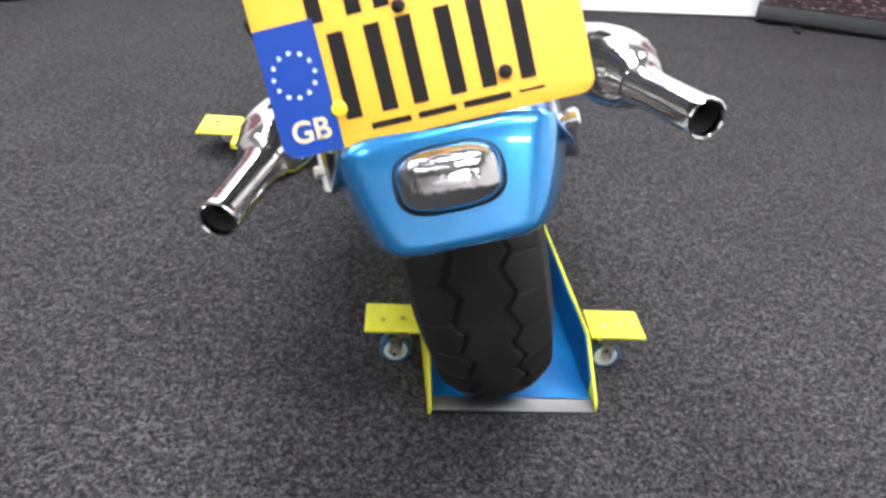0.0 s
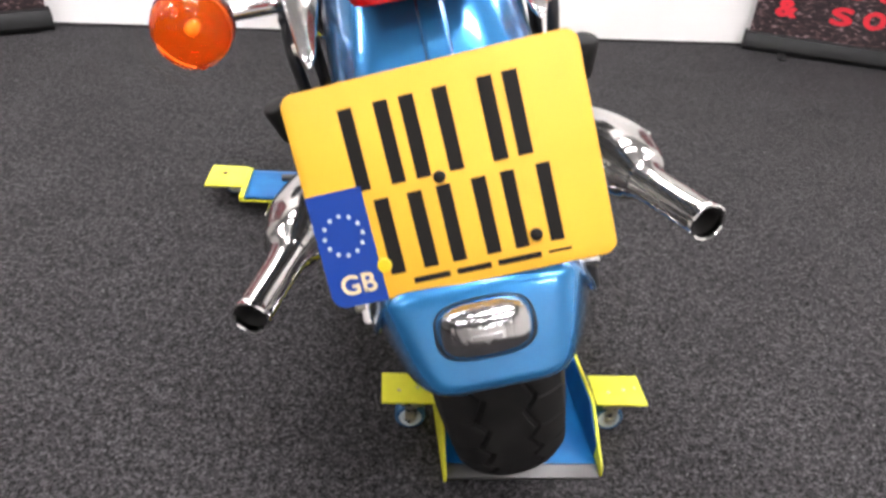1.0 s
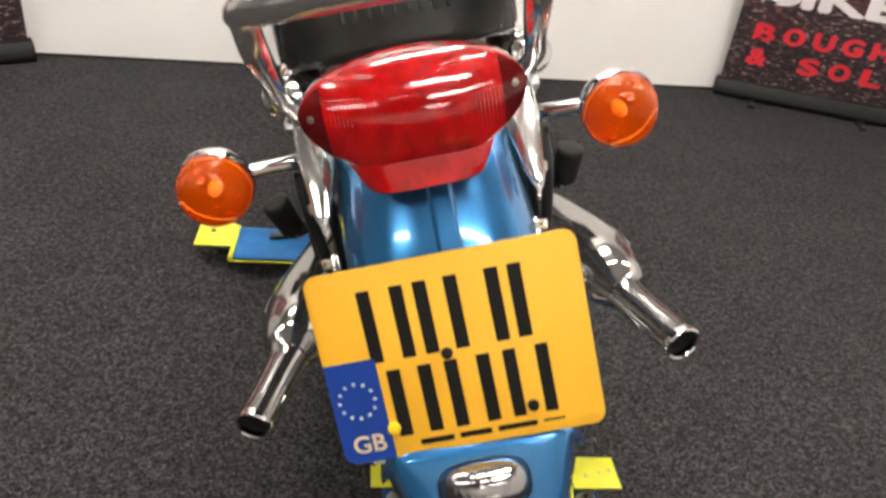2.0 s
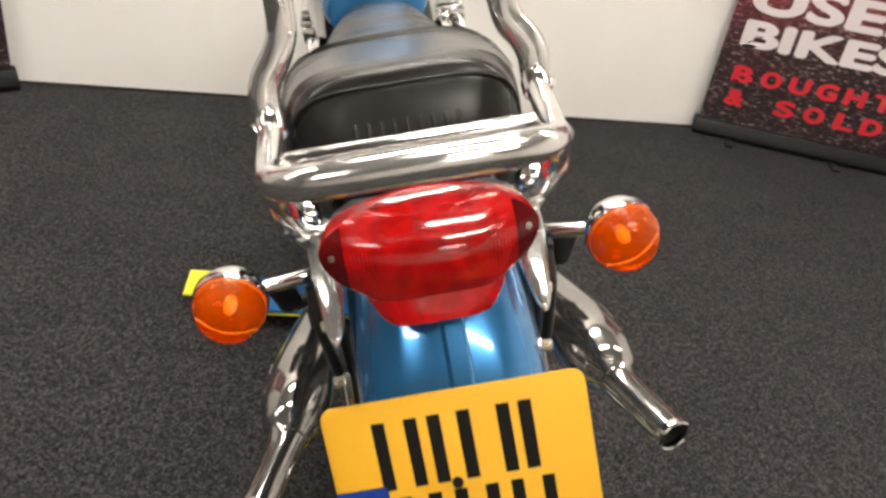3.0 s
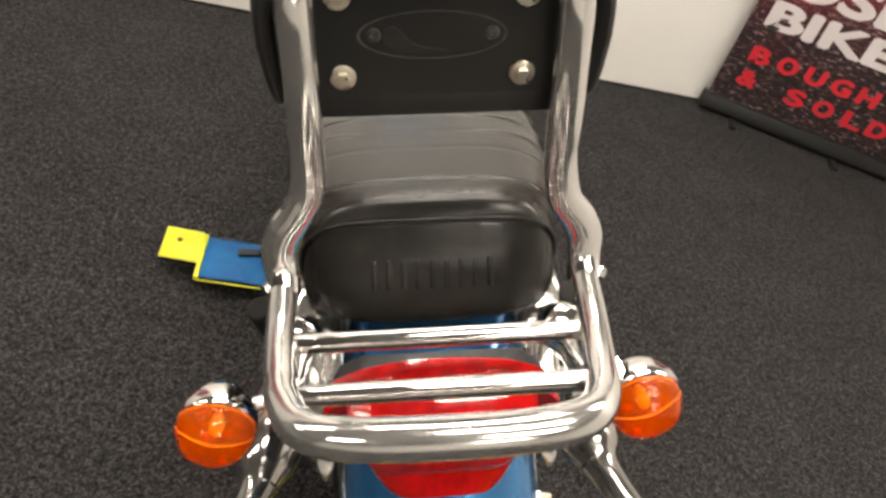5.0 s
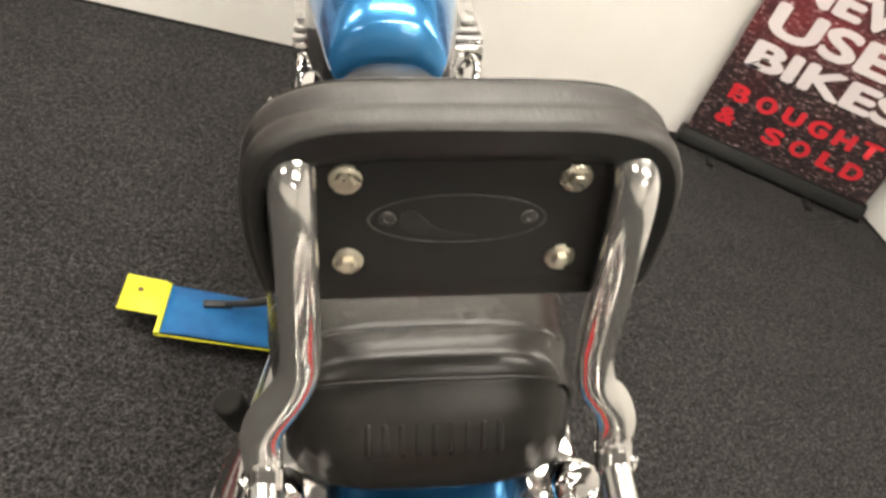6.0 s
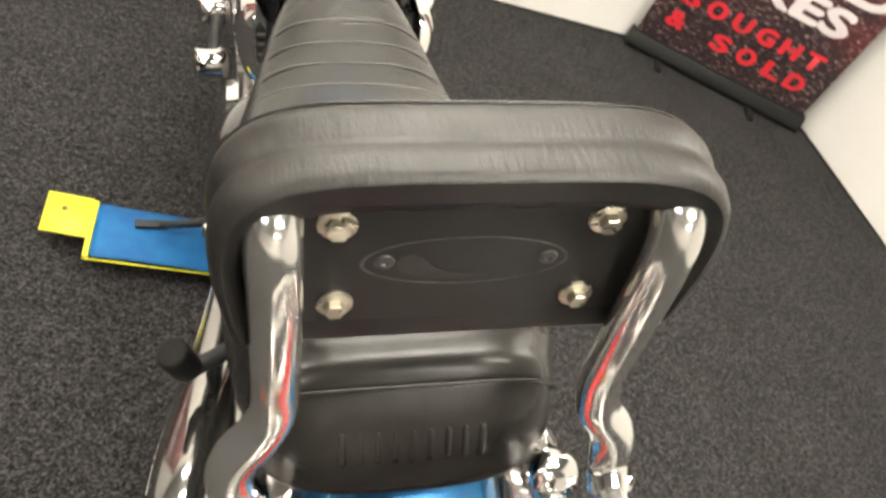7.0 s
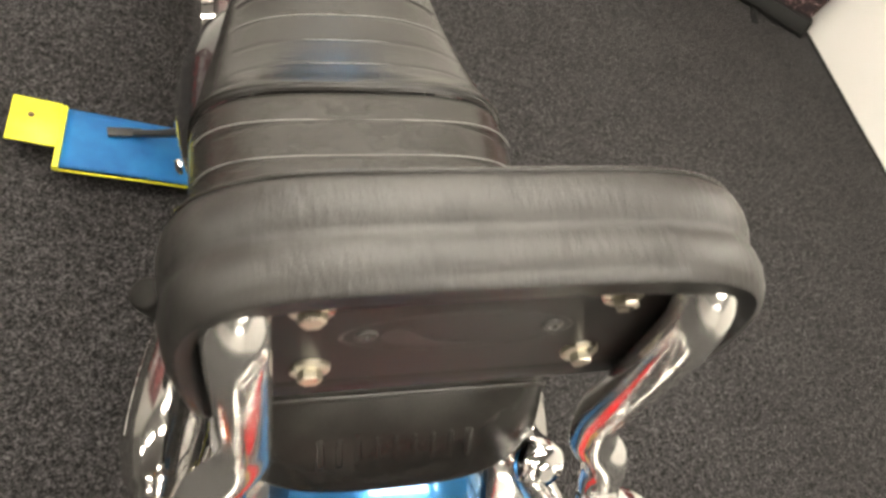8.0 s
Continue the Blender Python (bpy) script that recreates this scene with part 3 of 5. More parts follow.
def build_wheel(bike, name, cy, cz, r, half, detail, label):
    rim_r = r - 0.10
    w = part(name, lathe([(-0.05, 0.02), (-0.05, 0.045), (-0.03, 0.05), (0.03, 0.05), (0.05, 0.045), (0.05, 0.02)], (0, cy, cz), (1, 0, 0), 24), DULL, bike, label)
    part("rim", lathe([(-half * 0.8, rim_r - 0.018), (-half * 0.85, rim_r + 0.004), (-half * 0.4, rim_r - 0.012), (half * 0.4, rim_r - 0.012), (half * 0.85, rim_r + 0.004), (half * 0.8, rim_r - 0.018), (0, rim_r - 0.024), (-half * 0.8, rim_r - 0.018)], (0, cy, cz), (1, 0, 0), 48, False), CHROME, w, "chromed wheel rim")
    spokes = bmesh.new()
    for k in range(36):
        a = 2 * math.pi * k / 36
        s = 1 if k % 2 else -1
        b = a + 0.5 * (1 if k % 4 < 2 else -1)
        add_mesh(spokes, tube([(s * 0.04, cy + 0.045 * math.cos(b), cz + 0.045 * math.sin(b)), (s * 0.01, cy + (rim_r - 0.015) * math.cos(a), cz + (rim_r - 0.015) * math.sin(a))], 0.002, 6, 1))
    tagged(part("spokes", spokes, CHROME, w, "chromed wire spokes"), kind="stuff")
    build_tyre(w, 0.004, cy, cz, r, half, detail)


def fender_section(y, z, ty, tz, w, d, p, flare=0.0, n=36):
    """One rib of the mudguard: square to its run, half-width w, depth d, squareness p; flare spreads its sides."""
    ny, nz = -tz, ty
    row = []
    for i in range(n + 1):
        a = -math.pi / 2 + math.pi * i / n
        sx, cx = math.sin(a), math.cos(a)
        u = w * math.copysign(abs(sx) ** (2 / p), sx)
        h = max(cx, 0.0) ** (2 / p)
        v = d * (h - 1)
        row.append((u * (1 + flare * (1 - h)) + 0.003, y + ny * v, z + nz * v))
    return row


def build_rear_fender(bike):
    # along the crown: y, z, half-width, depth of the sides, squareness
    keys = [(0.06, 0.70, 0.088, 0.10, 2.6), (-0.04, 0.765, 0.088, 0.11, 2.6), (-0.14, 0.797, 0.088, 0.12, 2.8), (-0.20, 0.790, 0.089, 0.12, 2.9), (-0.25, 0.779, 0.090, 0.12, 3.0), (-0.288, 0.768, 0.091, 0.12, 3.0), (-0.315, 0.753, 0.0915, 0.12, 2.8),
            (-0.345, 0.732, 0.0925, 0.12, 2.6), (-0.40, 0.676, 0.0925, 0.10, 2.7), (-0.445, 0.610, 0.090, 0.075, 2.9), (-0.474, 0.562, 0.085, 0.070, 3.2), (-0.486, 0.543, 0.082, 0.08, 3.8),
            (-0.498, 0.534, 0.081, 0.08, 4.6), (-0.511, 0.5305, 0.080, 0.08, 5.5), (-0.5185, 0.522, 0.079, 0.08, 6.0), (-0.531, 0.496, 0.0725, 0.074, 6.0), (-0.542, 0.472, 0.064, 0.065, 5.6), (-0.5475, 0.459, 0.056, 0.058, 5.0), (-0.546, 0.453, 0.047, 0.05, 4.2)]
    path = smooth_path(keys, 6)
    rows = []
    for i, (y, z, w, d, p) in enumerate(path):
        a, b = path[max(i - 1, 0)], path[min(i + 1, len(path) - 1)]
        t = np.array((b[0] - a[0], b[1] - a[1]))
        t /= np.linalg.norm(t)
        if i > len(path) - 26:
            t = np.array((-0.42, -0.91))
            t /= np.linalg.norm(t)
        tail = min(1.0, max(0.0, (-0.462 - y) / 0.04))
        rows.append(fender_section(y, z, -t[0], -t[1], w * (1 - 0.075 * tail) + 0.002 * (1 - tail), d * (1 - 0.5 * tail), p + 2.5 * tail, 0.24 * tail))
    f = part("rear_mudguard", grid_mesh(rows), BLUE, bike, "metallic blue painted rear mudguard with a flared tail", 60)
    solid(f, 0.003, 1.0)
    # raised centre rib
    rib = []
    for i, (y, z, w, d, p) in enumerate(path[36:62]):
        a, b = path[36 + i - 1], path[36 + i + 1]
        t = np.array((b[0] - a[0], b[1] - a[1]))
        t /= np.linalg.norm(t)
        ny, nz = t[1], -t[0]
        rib.append([(x + 0.009, y + ny * h, z + nz * h) for x, h in ((-0.014, -0.001), (-0.011, 0.004), (-0.008, 0.0062), (0.008, 0.0062), (0.011, 0.004), (0.014, -0.001))])
    part("rib", grid_mesh(rib, False), BLUE, f, "raised centre rib", 30)
    # chromed badge on the tail
    m = basis((0, -0.5285, 0.5005), (1, 0, 0), (0, 0.44, 0.90))
    ring, dome = [], []
    for s, h in ((1.10, -0.004), (1.10, 0.002), (1.06, 0.0045), (1.01, 0.0035), (0.98, 0.002)):
        ring.append([m @ Vector((s * 0.0385 * math.copysign(abs(math.cos(a)) ** 0.62, math.cos(a)), s * 0.0235 * math.copysign(abs(math.sin(a)) ** 0.7, math.sin(a)), h)) for a in np.linspace(0, 2 * math.pi, 40, endpoint=False)])
    for s in (1.0, 0.985, 0.96, 0.92, 0.86, 0.78, 0.68, 0.56, 0.42, 0.26, 0.12, 0.02):
        h = 0.003 + 0.021 * math.sqrt(max(0.0, 1 - s ** 2.4))
        dome.append([m @ Vector((s * 0.0385 * math.copysign(abs(math.cos(a)) ** 0.62, math.cos(a)), s * 0.0235 * math.copysign(abs(math.sin(a)) ** 0.7, math.sin(a)), h)) for a in np.linspace(0, 2 * math.pi, 40, endpoint=False)])
    part("badge_surround", grid_mesh(ring, True), PLASTIC, f, "black rubber surround")
    badge = part("badge", grid_mesh(dome, True, True), RIBBED, f, "domed chrome badge with fine ribs", 70)
    part("emblem", prism([(-0.012, 0.003), (0.012, 0.003), (0.012, -0.0015), (0.004, -0.002), (0, -0.005), (-0.004, -0.002), (-0.012, -0.0015)], m @ Matrix.Translation((0, -0.004, 0.0228)), 0.0012, 0.0004), DULL, badge, "small plain relief emblem")


def build_plate(bike):
    m = basis((-0.003, -0.4795, 0.6145), (0.2295, -0.016, 0.0115), (0.0, 0.0605, 0.162))
    W, H = 0.2305, 0.1735
    plate = part("registration_plate", prism(rounded(-W / 2, W / 2, -H / 2, H / 2, 0.011), m, 0.0025, 0.0004), YELLOW, bike, "yellow registration plate")
    face = 0.0025

    def at(u, v, lift):
        return m @ Matrix.Translation(((u - 0.5) * W, (0.5 - v) * H, face + lift))

    def bar(u0, u1, v0, v1):
        part("bar", prism([(0, 0), ((u1 - u0) * W, 0), ((u1 - u0) * W, (v1 - v0) * H), (0, (v1 - v0) * H)], at(u0, v1, 0.0), 0.0006), INK, plate, smooth=None)

    for u0, u1 in ((0.183, 0.232), (0.305, 0.354), (0.392, 0.442), (0.505, 0.555), (0.655, 0.705), (0.738, 0.788)):
        bar(u0, u1, 0.115, 0.485)
    for u0, u1 in ((0.228, 0.280), (0.345, 0.396), (0.446, 0.495), (0.566, 0.616), (0.665, 0.712), (0.785, 0.832)):
        bar(u0, u1, 0.535, 0.890)
    for u0, u1 in ((0.300, 0.428), (0.452, 0.572), (0.596, 0.745)):
        bar(u0, u1, 0.925, 0.952)
    bar(0.77, 0.85, 0.932, 0.942)
    strip = [(0.196 * W, 0.54 * H)] + [(0, 0.54 * H)] + [(0.011 - 0.011 * math.cos(radians(a)), 0.011 - 0.011 * math.sin(radians(a))) for a in range(0, 91, 15)] + [(0.196 * W, 0)]
    band = part("blue_band", prism(strip, at(0.001, 0.999, 0.0), 0.0006), EURO, plate, "blue band with a ring of pale stars", None)
    for k in range(12):
        a = 2 * math.pi * k / 12
        star = [(0.0022 * (1 if j % 2 == 0 else 0.5) * math.sin(math.pi * j / 5), 0.0022 * (1 if j % 2 == 0 else 0.5) * math.cos(math.pi * j / 5)) for j in range(10)]
        part("star", prism(star, at(0.098 + 0.068 * math.sin(a), 0.665 - 0.092 * math.cos(a), 0.0006), 0.0004), STAR, band, smooth=None)
    bm = lettering("GB", 0.029, 0.0165, 0.02)
    bmesh.ops.transform(bm, matrix=at(0.045, 0.945, 0.0012), verts=bm.verts)
    part("lettering", bm, PALE, band, "pale country letters", None)
    part("screw_cap", lathe([(0, 0.006), (0.003, 0.0055), (0.0045, 0.003), (0.0048, 0.0)], at(0.212, 0.838, 0).translation, m.to_3x3().col[2], 16), CAP, plate, "yellow plastic screw cap")
    part("screw_cap", lathe([(0, 0.0052), (0.003, 0.0048), (0.0042, 0.0026), (0.0045, 0.0)], at(0.466, 0.497, 0).translation, m.to_3x3().col[2], 16), INK, plate, "black plastic screw cap")
    part("screw_cap", lathe([(0, 0.0052), (0.003, 0.0048), (0.0042, 0.0026), (0.0045, 0.0)], at(0.742, 0.845, 0).translation, m.to_3x3().col[2], 16), INK, plate, "black plastic screw cap")
    part("plate_bracket", prism(rounded(-0.06, 0.06, -0.05, 0.055, 0.008), m @ Matrix.Translation((0, 0, -0.0065)), 0.0035), SATIN, bike, "satin black plate bracket")
    for x in (-0.03, 0.03):
        part("plate_stay", tube([m @ Vector((x, 0.02, -0.005)), m @ Vector((x, 0.02, -0.035))], 0.006, 10, 1), SATIN, bike)


def build_tail_light(bike):
    def surface(z, q):
        """Point of the lens at height z, q from -1 to 1 across it."""
        if z >= 0.803:
            w = 0.097 * math.sqrt(max(0.0004, 1 - ((z - 0.803) / 0.0345) ** 2))
        else:
            w = float(np.interp(z, (0.757, 0.760, 0.766, 0.772, 0.778, 0.784, 0.790, 0.796, 0.803), (0.0650, 0.0690, 0.0765, 0.0825, 0.0873, 0.0912, 0.0942, 0.0961, 0.097)))
        if z >= 0.790:
            k = math.sqrt(max(0.0, 1 - ((z - 0.790) / 0.0475) ** 2))
            ym, ye, p = -0.343 - 0.064 * k, -0.343 - 0.034 * k, 2.0
        else:
            k = (0.790 - z) / 0.033
            ym, ye, p = -0.407 + 0.011 * k * k, -0.377 - 0.001 * k, 2.0 + 3.0 * k ** 3
        x = w * q
        y = ym + (ye - ym) * abs(q) ** p
        # moulded flutes towards both ends and low in the middle
        side = max(0.0, 1 - ((abs(x) - 0.060) / 0.013) ** 4) * max(0.0, 1 - ((z - 0.792) / 0.024) ** 4)
        low = max(0.0, 1 - (x / 0.034) ** 4) * max(0.0, 1 - ((z - 0.771) / 0.012) ** 4)
        y += side * 0.00032 * math.cos(2 * math.pi * x / 0.0034) + low * 0.00012 * math.cos(2 * math.pi * x / 0.003)
        if x < 0:
            y += side * 0.00012 * math.cos(2 * math.pi * z / 0.003)
        return (x, y, z)

    heights = [0.790 + 0.0474 * math.sin(radians(a)) for a in np.linspace(90, 0, 36)] + list(np.linspace(0.7888, 0.757, 32))
    rows = [[surface(z, q) for q in np.linspace(-1, 1, 281)] + [(surface(z, 0.96)[0], -0.342, z), (surface(z, -0.96)[0], -0.342, z)] for z in heights]
    lens = part("tail_light", grid_mesh(rows, True, True), RED, bike, "wide glossy red plastic tail-light lens with fluted zones", 60)
    for s in (-1, 1):
        rows = []
        for z in np.linspace(0.824, 0.766, 24):
            w = abs(surface(z, 1.0)[0])
            rows.append([tuple(np.array(surface(z, s * q)) + (0, -0.0006, 0)) for q in np.linspace(min(0.985, 0.0745 / w), 0.997, 9)])
        part("end_panel", grid_mesh(rows), RED_DARK, lens, "darker red unlit lens end", 60)
        screw = lathe([(0, 0.0032), (0.0012, 0.003), (0.0018, 0.002)], (s * 0.0855, -0.3822, 0.803), (s * 0.35, -0.93, 0.1), 14)
        part("screw", screw, STEEL, lens, "steel cross-head screw")
    rows = []
    for z, w, ym, ye in ((0.7572, 0.0648, -0.3958, -0.3782), (0.752, 0.0617, -0.3972, -0.3805), (0.742, 0.0558, -0.4, -0.385), (0.7332, 0.0506, -0.4022, -0.3888), (0.7322, 0.0500, -0.4015, -0.3885)):
        rows.append([(w * q, ym + (ye - ym) * abs(q) ** 5, z) for q in np.linspace(-1, 1, 61)] + [(w * 0.98, -0.345, z), (-w * 0.98, -0.345, z)])
    part("reflector", grid_mesh(rows, True, True), RED, lens, "red reflector block below", 40)
    rows = []
    for z, w in ((0.826, 0.066), (0.815, 0.086), (0.80, 0.0930), (0.775, 0.079), (0.755, 0.061), (0.737, 0.05)):
        rows.append([(w * q, -0.348 + 0.004 * q * q, z) for q in np.linspace(-1, 1, 21)] + [(w * 0.95, -0.325, z), (-w * 0.95, -0.325, z)])
    part("lamp_base", grid_mesh(rows, True, True), SATIN, lens, "black lamp base")


def build_indicator(bike, s):
    c = (-0.2, -0.305, 0.726) if s < 0 else (0.193, -0.308, 0.732)
    axis = (s * 0.06, -0.985, -0.10)
    lens = part("indicator", lathe([(0.004, 0.0350), (0.010, 0.0356), (0.016, 0.0350), (0.0185, 0.0336), (0.0195, 0.0325), (0.0215, 0.0319), (0.028, 0.0296), (0.0345, 0.0246), (0.0385, 0.0170), (0.0402, 0.009), (0.0407, 0.0)], c, axis, 40, False), AMBER, bike, "round amber indicator lens", 35)
    lens.visible_shadow = False
    part("reflector", lathe([(0.006, 0.0330), (0.002, 0.0318), (-0.008, 0.026), (-0.014, 0.014), (-0.015, 0.0)], c, axis, 28, False), REFLECTOR, lens, "bright reflector cup", 60)
    bulb = part("bulb", lathe([(-0.012, 0.005), (-0.004, 0.005), (0.000, 0.0056), (0.006, 0.0064), (0.012, 0.0054), (0.0155, 0.0030), (0.0165, 0.0)], c, axis, 20, False), AMBER_CORE, lens, "amber glass bulb", 60)
    t = Vector(axis).normalized()
    part("socket", lathe([(-0.0145, 0.009), (-0.006, 0.009), (-0.005, 0.007)], c, axis, 18), STEEL, bulb, "steel bulb socket")
    part("drain_nub", lathe([(0, 0.003), (0.002, 0.0026), (0.003, 0.001)], Vector(c) + t * 0.0325 + Vector((0, 0, 0.0245)), (0, -0.7, 0.7), 10), AMBER_DARK, lens)
    part("drain_nub", lathe([(0, 0.0035), (0.002, 0.003), (0.003, 0.001)], Vector(c) + t * 0.012 - Vector((0, 0, 0.0335)), (0, 0, -1), 10), AMBER_DARK, lens)
    part("bowl", lathe([(-0.034, 0.0), (-0.033, 0.010), (-0.028, 0.022), (-0.018, 0.0312), (-0.006, 0.0366), (0.003, 0.0374), (0.005, 0.0369), (0.005, 0.0350)], c, axis, 40), CHROME, lens, "chromed bowl behind the lens")
    a = Vector((s * 0.106, -0.268, 0.7185 if s < 0 else 0.724))
    b = Vector(c) - t * 0.014 - Vector((s * 0.026, 0, 0.0015))
    part("stem", tube([a, b], 0.0075, 16, 1), CHROME, lens, "chrome stalk")


def build_strut(bike, s):
    """The cast chrome bracket that carries tail light and indicator, and the bar below it."""
    rows = []
    for x, y, z, a, b in smooth_path([(0.112, -0.10, 0.775, 0.012, 0.010), (0.110, -0.16, 0.786, 0.0180, 0.0140), (0.107, -0.21, 0.790, 0.0200, 0.0145), (0.104, -0.243, 0.778, 0.0192, 0.0140), (0.102, -0.268, 0.758, 0.0175, 0.0125), (0.101, -0.287, 0.741, 0.0185, 0.013), (0.102, -0.306, 0.722, 0.0158, 0.012), (0.1035, -0.322, 0.704, 0.0115, 0.010), (0.1045, -0.335, 0.689, 0.0085, 0.008), (0.105, -0.342, 0.680, 0.004, 0.004)], 5):
        rows.append([(s * (x + a * math.cos(k)), y + b * math.sin(k) * 0.9, z + b * math.sin(k) * 0.45) for k in np.linspace(0, 2 * math.pi, 18, endpoint=False)])
    st = part("fender_strut", grid_mesh(rows, True, True), SOFT_CHROME, bike, "cast chrome mudguard strut", 60)
    part("boss", lathe([(-0.004, 0.014), (0.008, 0.014), (0.012, 0.011)], (s * 0.108, -0.266, 0.7185), (s, 0, 0), 20), CHROME, st)
    part("bolt", hexagon((s * 0.109, -0.322, 0.690), (s, -0.3, 0), 0.0055, 0.009), STEEL, st, "steel bolt")
    part("lower_bar", prism(rounded(-0.0042, 0.0042, -0.108, 0.100, 0.004), basis((-0.1005 if s < 0 else 0.0935, -0.4055, 0.568), (1, 0, 0), (0, 0.51, 0.86)), 0.004, 0.0008), CHROME, st, "flat chrome bar along the mudguard")
    if s < 0:
        part("bolt", hexagon((-0.1005, -0.452, 0.491), (-1, 0, 0), 0.0058, 0.009), STEEL, st, "steel bolt")
    else:
        part("bolt", lathe([(-0.004, 0.0072), (0.009, 0.0072), (0.0095, 0.0092), (0.0165, 0.0092), (0.0185, 0.0070), (0.0188, 0.0)], (0.0935, -0.452, 0.491), (1, -0.1, 0.12), 24), CHROME, st, "domed chrome bolt")
        part("bush", lathe([(-0.016, 0.0), (-0.016, 0.0085), (-0.014, 0.0098), (0.010, 0.0098), (0.012, 0.0080)], (0.1005, -0.450, 0.4765), (0.08, 0.35, 0.93), 20), SATIN, st, "black rubber bush")
    part("bolt", hexagon((-0.1035 if s < 0 else 0.0965, -0.360, 0.648), (s, -0.2, 0), 0.0055, 0.010), STEEL, st, "steel bolt")
    part("damper_cap", lathe([(-0.05, 0.009), (-0.012, 0.010), (-0.010, 0.013), (0.000, 0.0135), (0.004, 0.011), (0.005, 0.005), (0.010, 0.0045), (0.011, 0.0)], (s * 0.124, -0.225, 0.742), (s * 0.35, -0.35, 0.85), 24), DULL, bike, "dark alloy cap beside the seat end")
    part("cable", tube([(s * 0.123, -0.262, 0.712), (s * 0.127, -0.275, 0.685), (s * 0.125, -0.282, 0.650), (s * 0.119, -0.25, 0.55), (s * 0.11, -0.12, 0.42)], 0.0062, 12), SATIN, bike, "black wiring sheath")
    clip = prism([(-0.012, 0.036), (0.010, 0.042), (0.016, 0.010), (0.011, -0.040), (-0.010, -0.046), (-0.006, 0.0)], basis((s * 0.129 - 0.003, -0.262, 0.672), (0, 1, 0), (0, 0, 1)), 0.007, 0.0015)
    part("wiring_clip", clip, SATIN, bike, "black wiring clip behind the strut")
    part("bracket", prism([(-0.03, 0.10), (0.02, 0.12), (0.03, 0.02), (0.015, -0.09), (-0.02, -0.10), (-0.012, 0.0)], basis((s * 0.113, -0.235, 0.585), (0, 1, 0), (0, 0, 1)), 0.006, 0.001), SATIN, bike, "satin black frame bracket")


def build_rack(bike):
    r = 0.0122
    rack = part("luggage_rack", tube([(-0.117, -0.316, 0.903), (-0.1165, -0.36, 0.899), (-0.113, -0.405, 0.902), (-0.107, -0.435, 0.909), (-0.092, -0.461, 0.916), (-0.060, -0.473, 0.921), (0, -0.477, 0.923), (0.050, -0.474, 0.921), (0.080, -0.464, 0.917), (0.097, -0.440, 0.909), (0.1045, -0.405, 0.902), (0.1105, -0.36, 0.899), (0.1130, -0.316, 0.903)], [0.0102, 0.0104, 0.0110, 0.0118, 0.0128, 0.0134, 0.0134, 0.0134, 0.0128, 0.0118, 0.0110, 0.0104, 0.0102], 24), SOFT_CHROME, bike, "bent chrome tube luggage rack", 60)
    for y, z in ((-0.369, 0.892), (-0.424, 0.902)):
        part("cross_bar", tube([(-0.110, y, z), (0.107, y, z)], 0.0074, 20, 1), CHROME, rack)
    for s in (-1, 1):
        foot = 0.117 if s < 0 else 0.113
        bend = [(foot, -0.320, 0.901), (foot + 0.0015, -0.3080, 0.911), (foot + 0.0015, -0.3020, 0.925), (foot - 0.0045, -0.2985, 0.940), (foot - 0.0155, -0.2955, 0.955), (0.0930, -0.2925, 0.972), (0.0903, -0.2910, 0.994)]
        straight = [(0.0895, -0.2925, 1.02), (0.0885, -0.2938, 1.06), (0.0880, -0.2938, 1.088), (0.0877, -0.2925, 1.105), (0.0875, -0.2880, 1.1165), (0.0872, -0.2790, 1.1230), (0.087, -0.266, 1.1250)]
        tb = part("sissy_bar", tube([(s * x, y, z) for x, y, z in bend + straight], [0.0116, 0.0128, 0.0136, 0.0136, 0.0132, 0.0126] + [r] * 8, 32), SOFT_CHROME, bike, "bent chrome backrest tube", 60)
        part("collar", lathe([(-0.007, 0.0118), (-0.006, 0.0130), (0.006, 0.0130), (0.007, 0.0118)], (s * foot, -0.319, 0.902), (0, 0.75, 0.5), 24), CHROME, tb, "chrome clamp collar")
        up = Vector((s * 0.15, -0.80, 0.55)).normalized()
        lug = part("mounting_lug", lathe([(-0.060, 0.0165), (-0.012, 0.0172), (-0.009, 0.0200), (0.0, 0.0212), (0.007, 0.0208), (0.010, 0.0180), (0.0105, 0.0)], (s * 0.121, -0.262, 0.783), up, 28), CHROME, rack, "thick chrome mounting lug", 50)
        part("bolt", hexagon(Vector((s * 0.121, -0.262, 0.783)) + up * 0.0102, up, 0.0075, 0.006), CHROME, lug, "chrome bolt head")
        part("bolt", hexagon((s * (foot + 0.0105), -0.322, 0.905), (s * 0.7, -0.7, 0.15), 0.0045, 0.005), CHROME, tb, "clamp bolt")
        part("leg", tube([(s * 0.109 - 0.001, -0.414, 0.900), (s * 0.109 - 0.002, -0.398, 0.870), (s * 0.112 - 0.001, -0.355, 0.832), (s * 0.117, -0.308, 0.798), (s * 0.110, -0.262, 0.768)], [0.0110, 0.0112, 0.0100, 0.0105, 0.0095], 20), SOFT_CHROME, rack, "curved chrome mounting leg", 60)


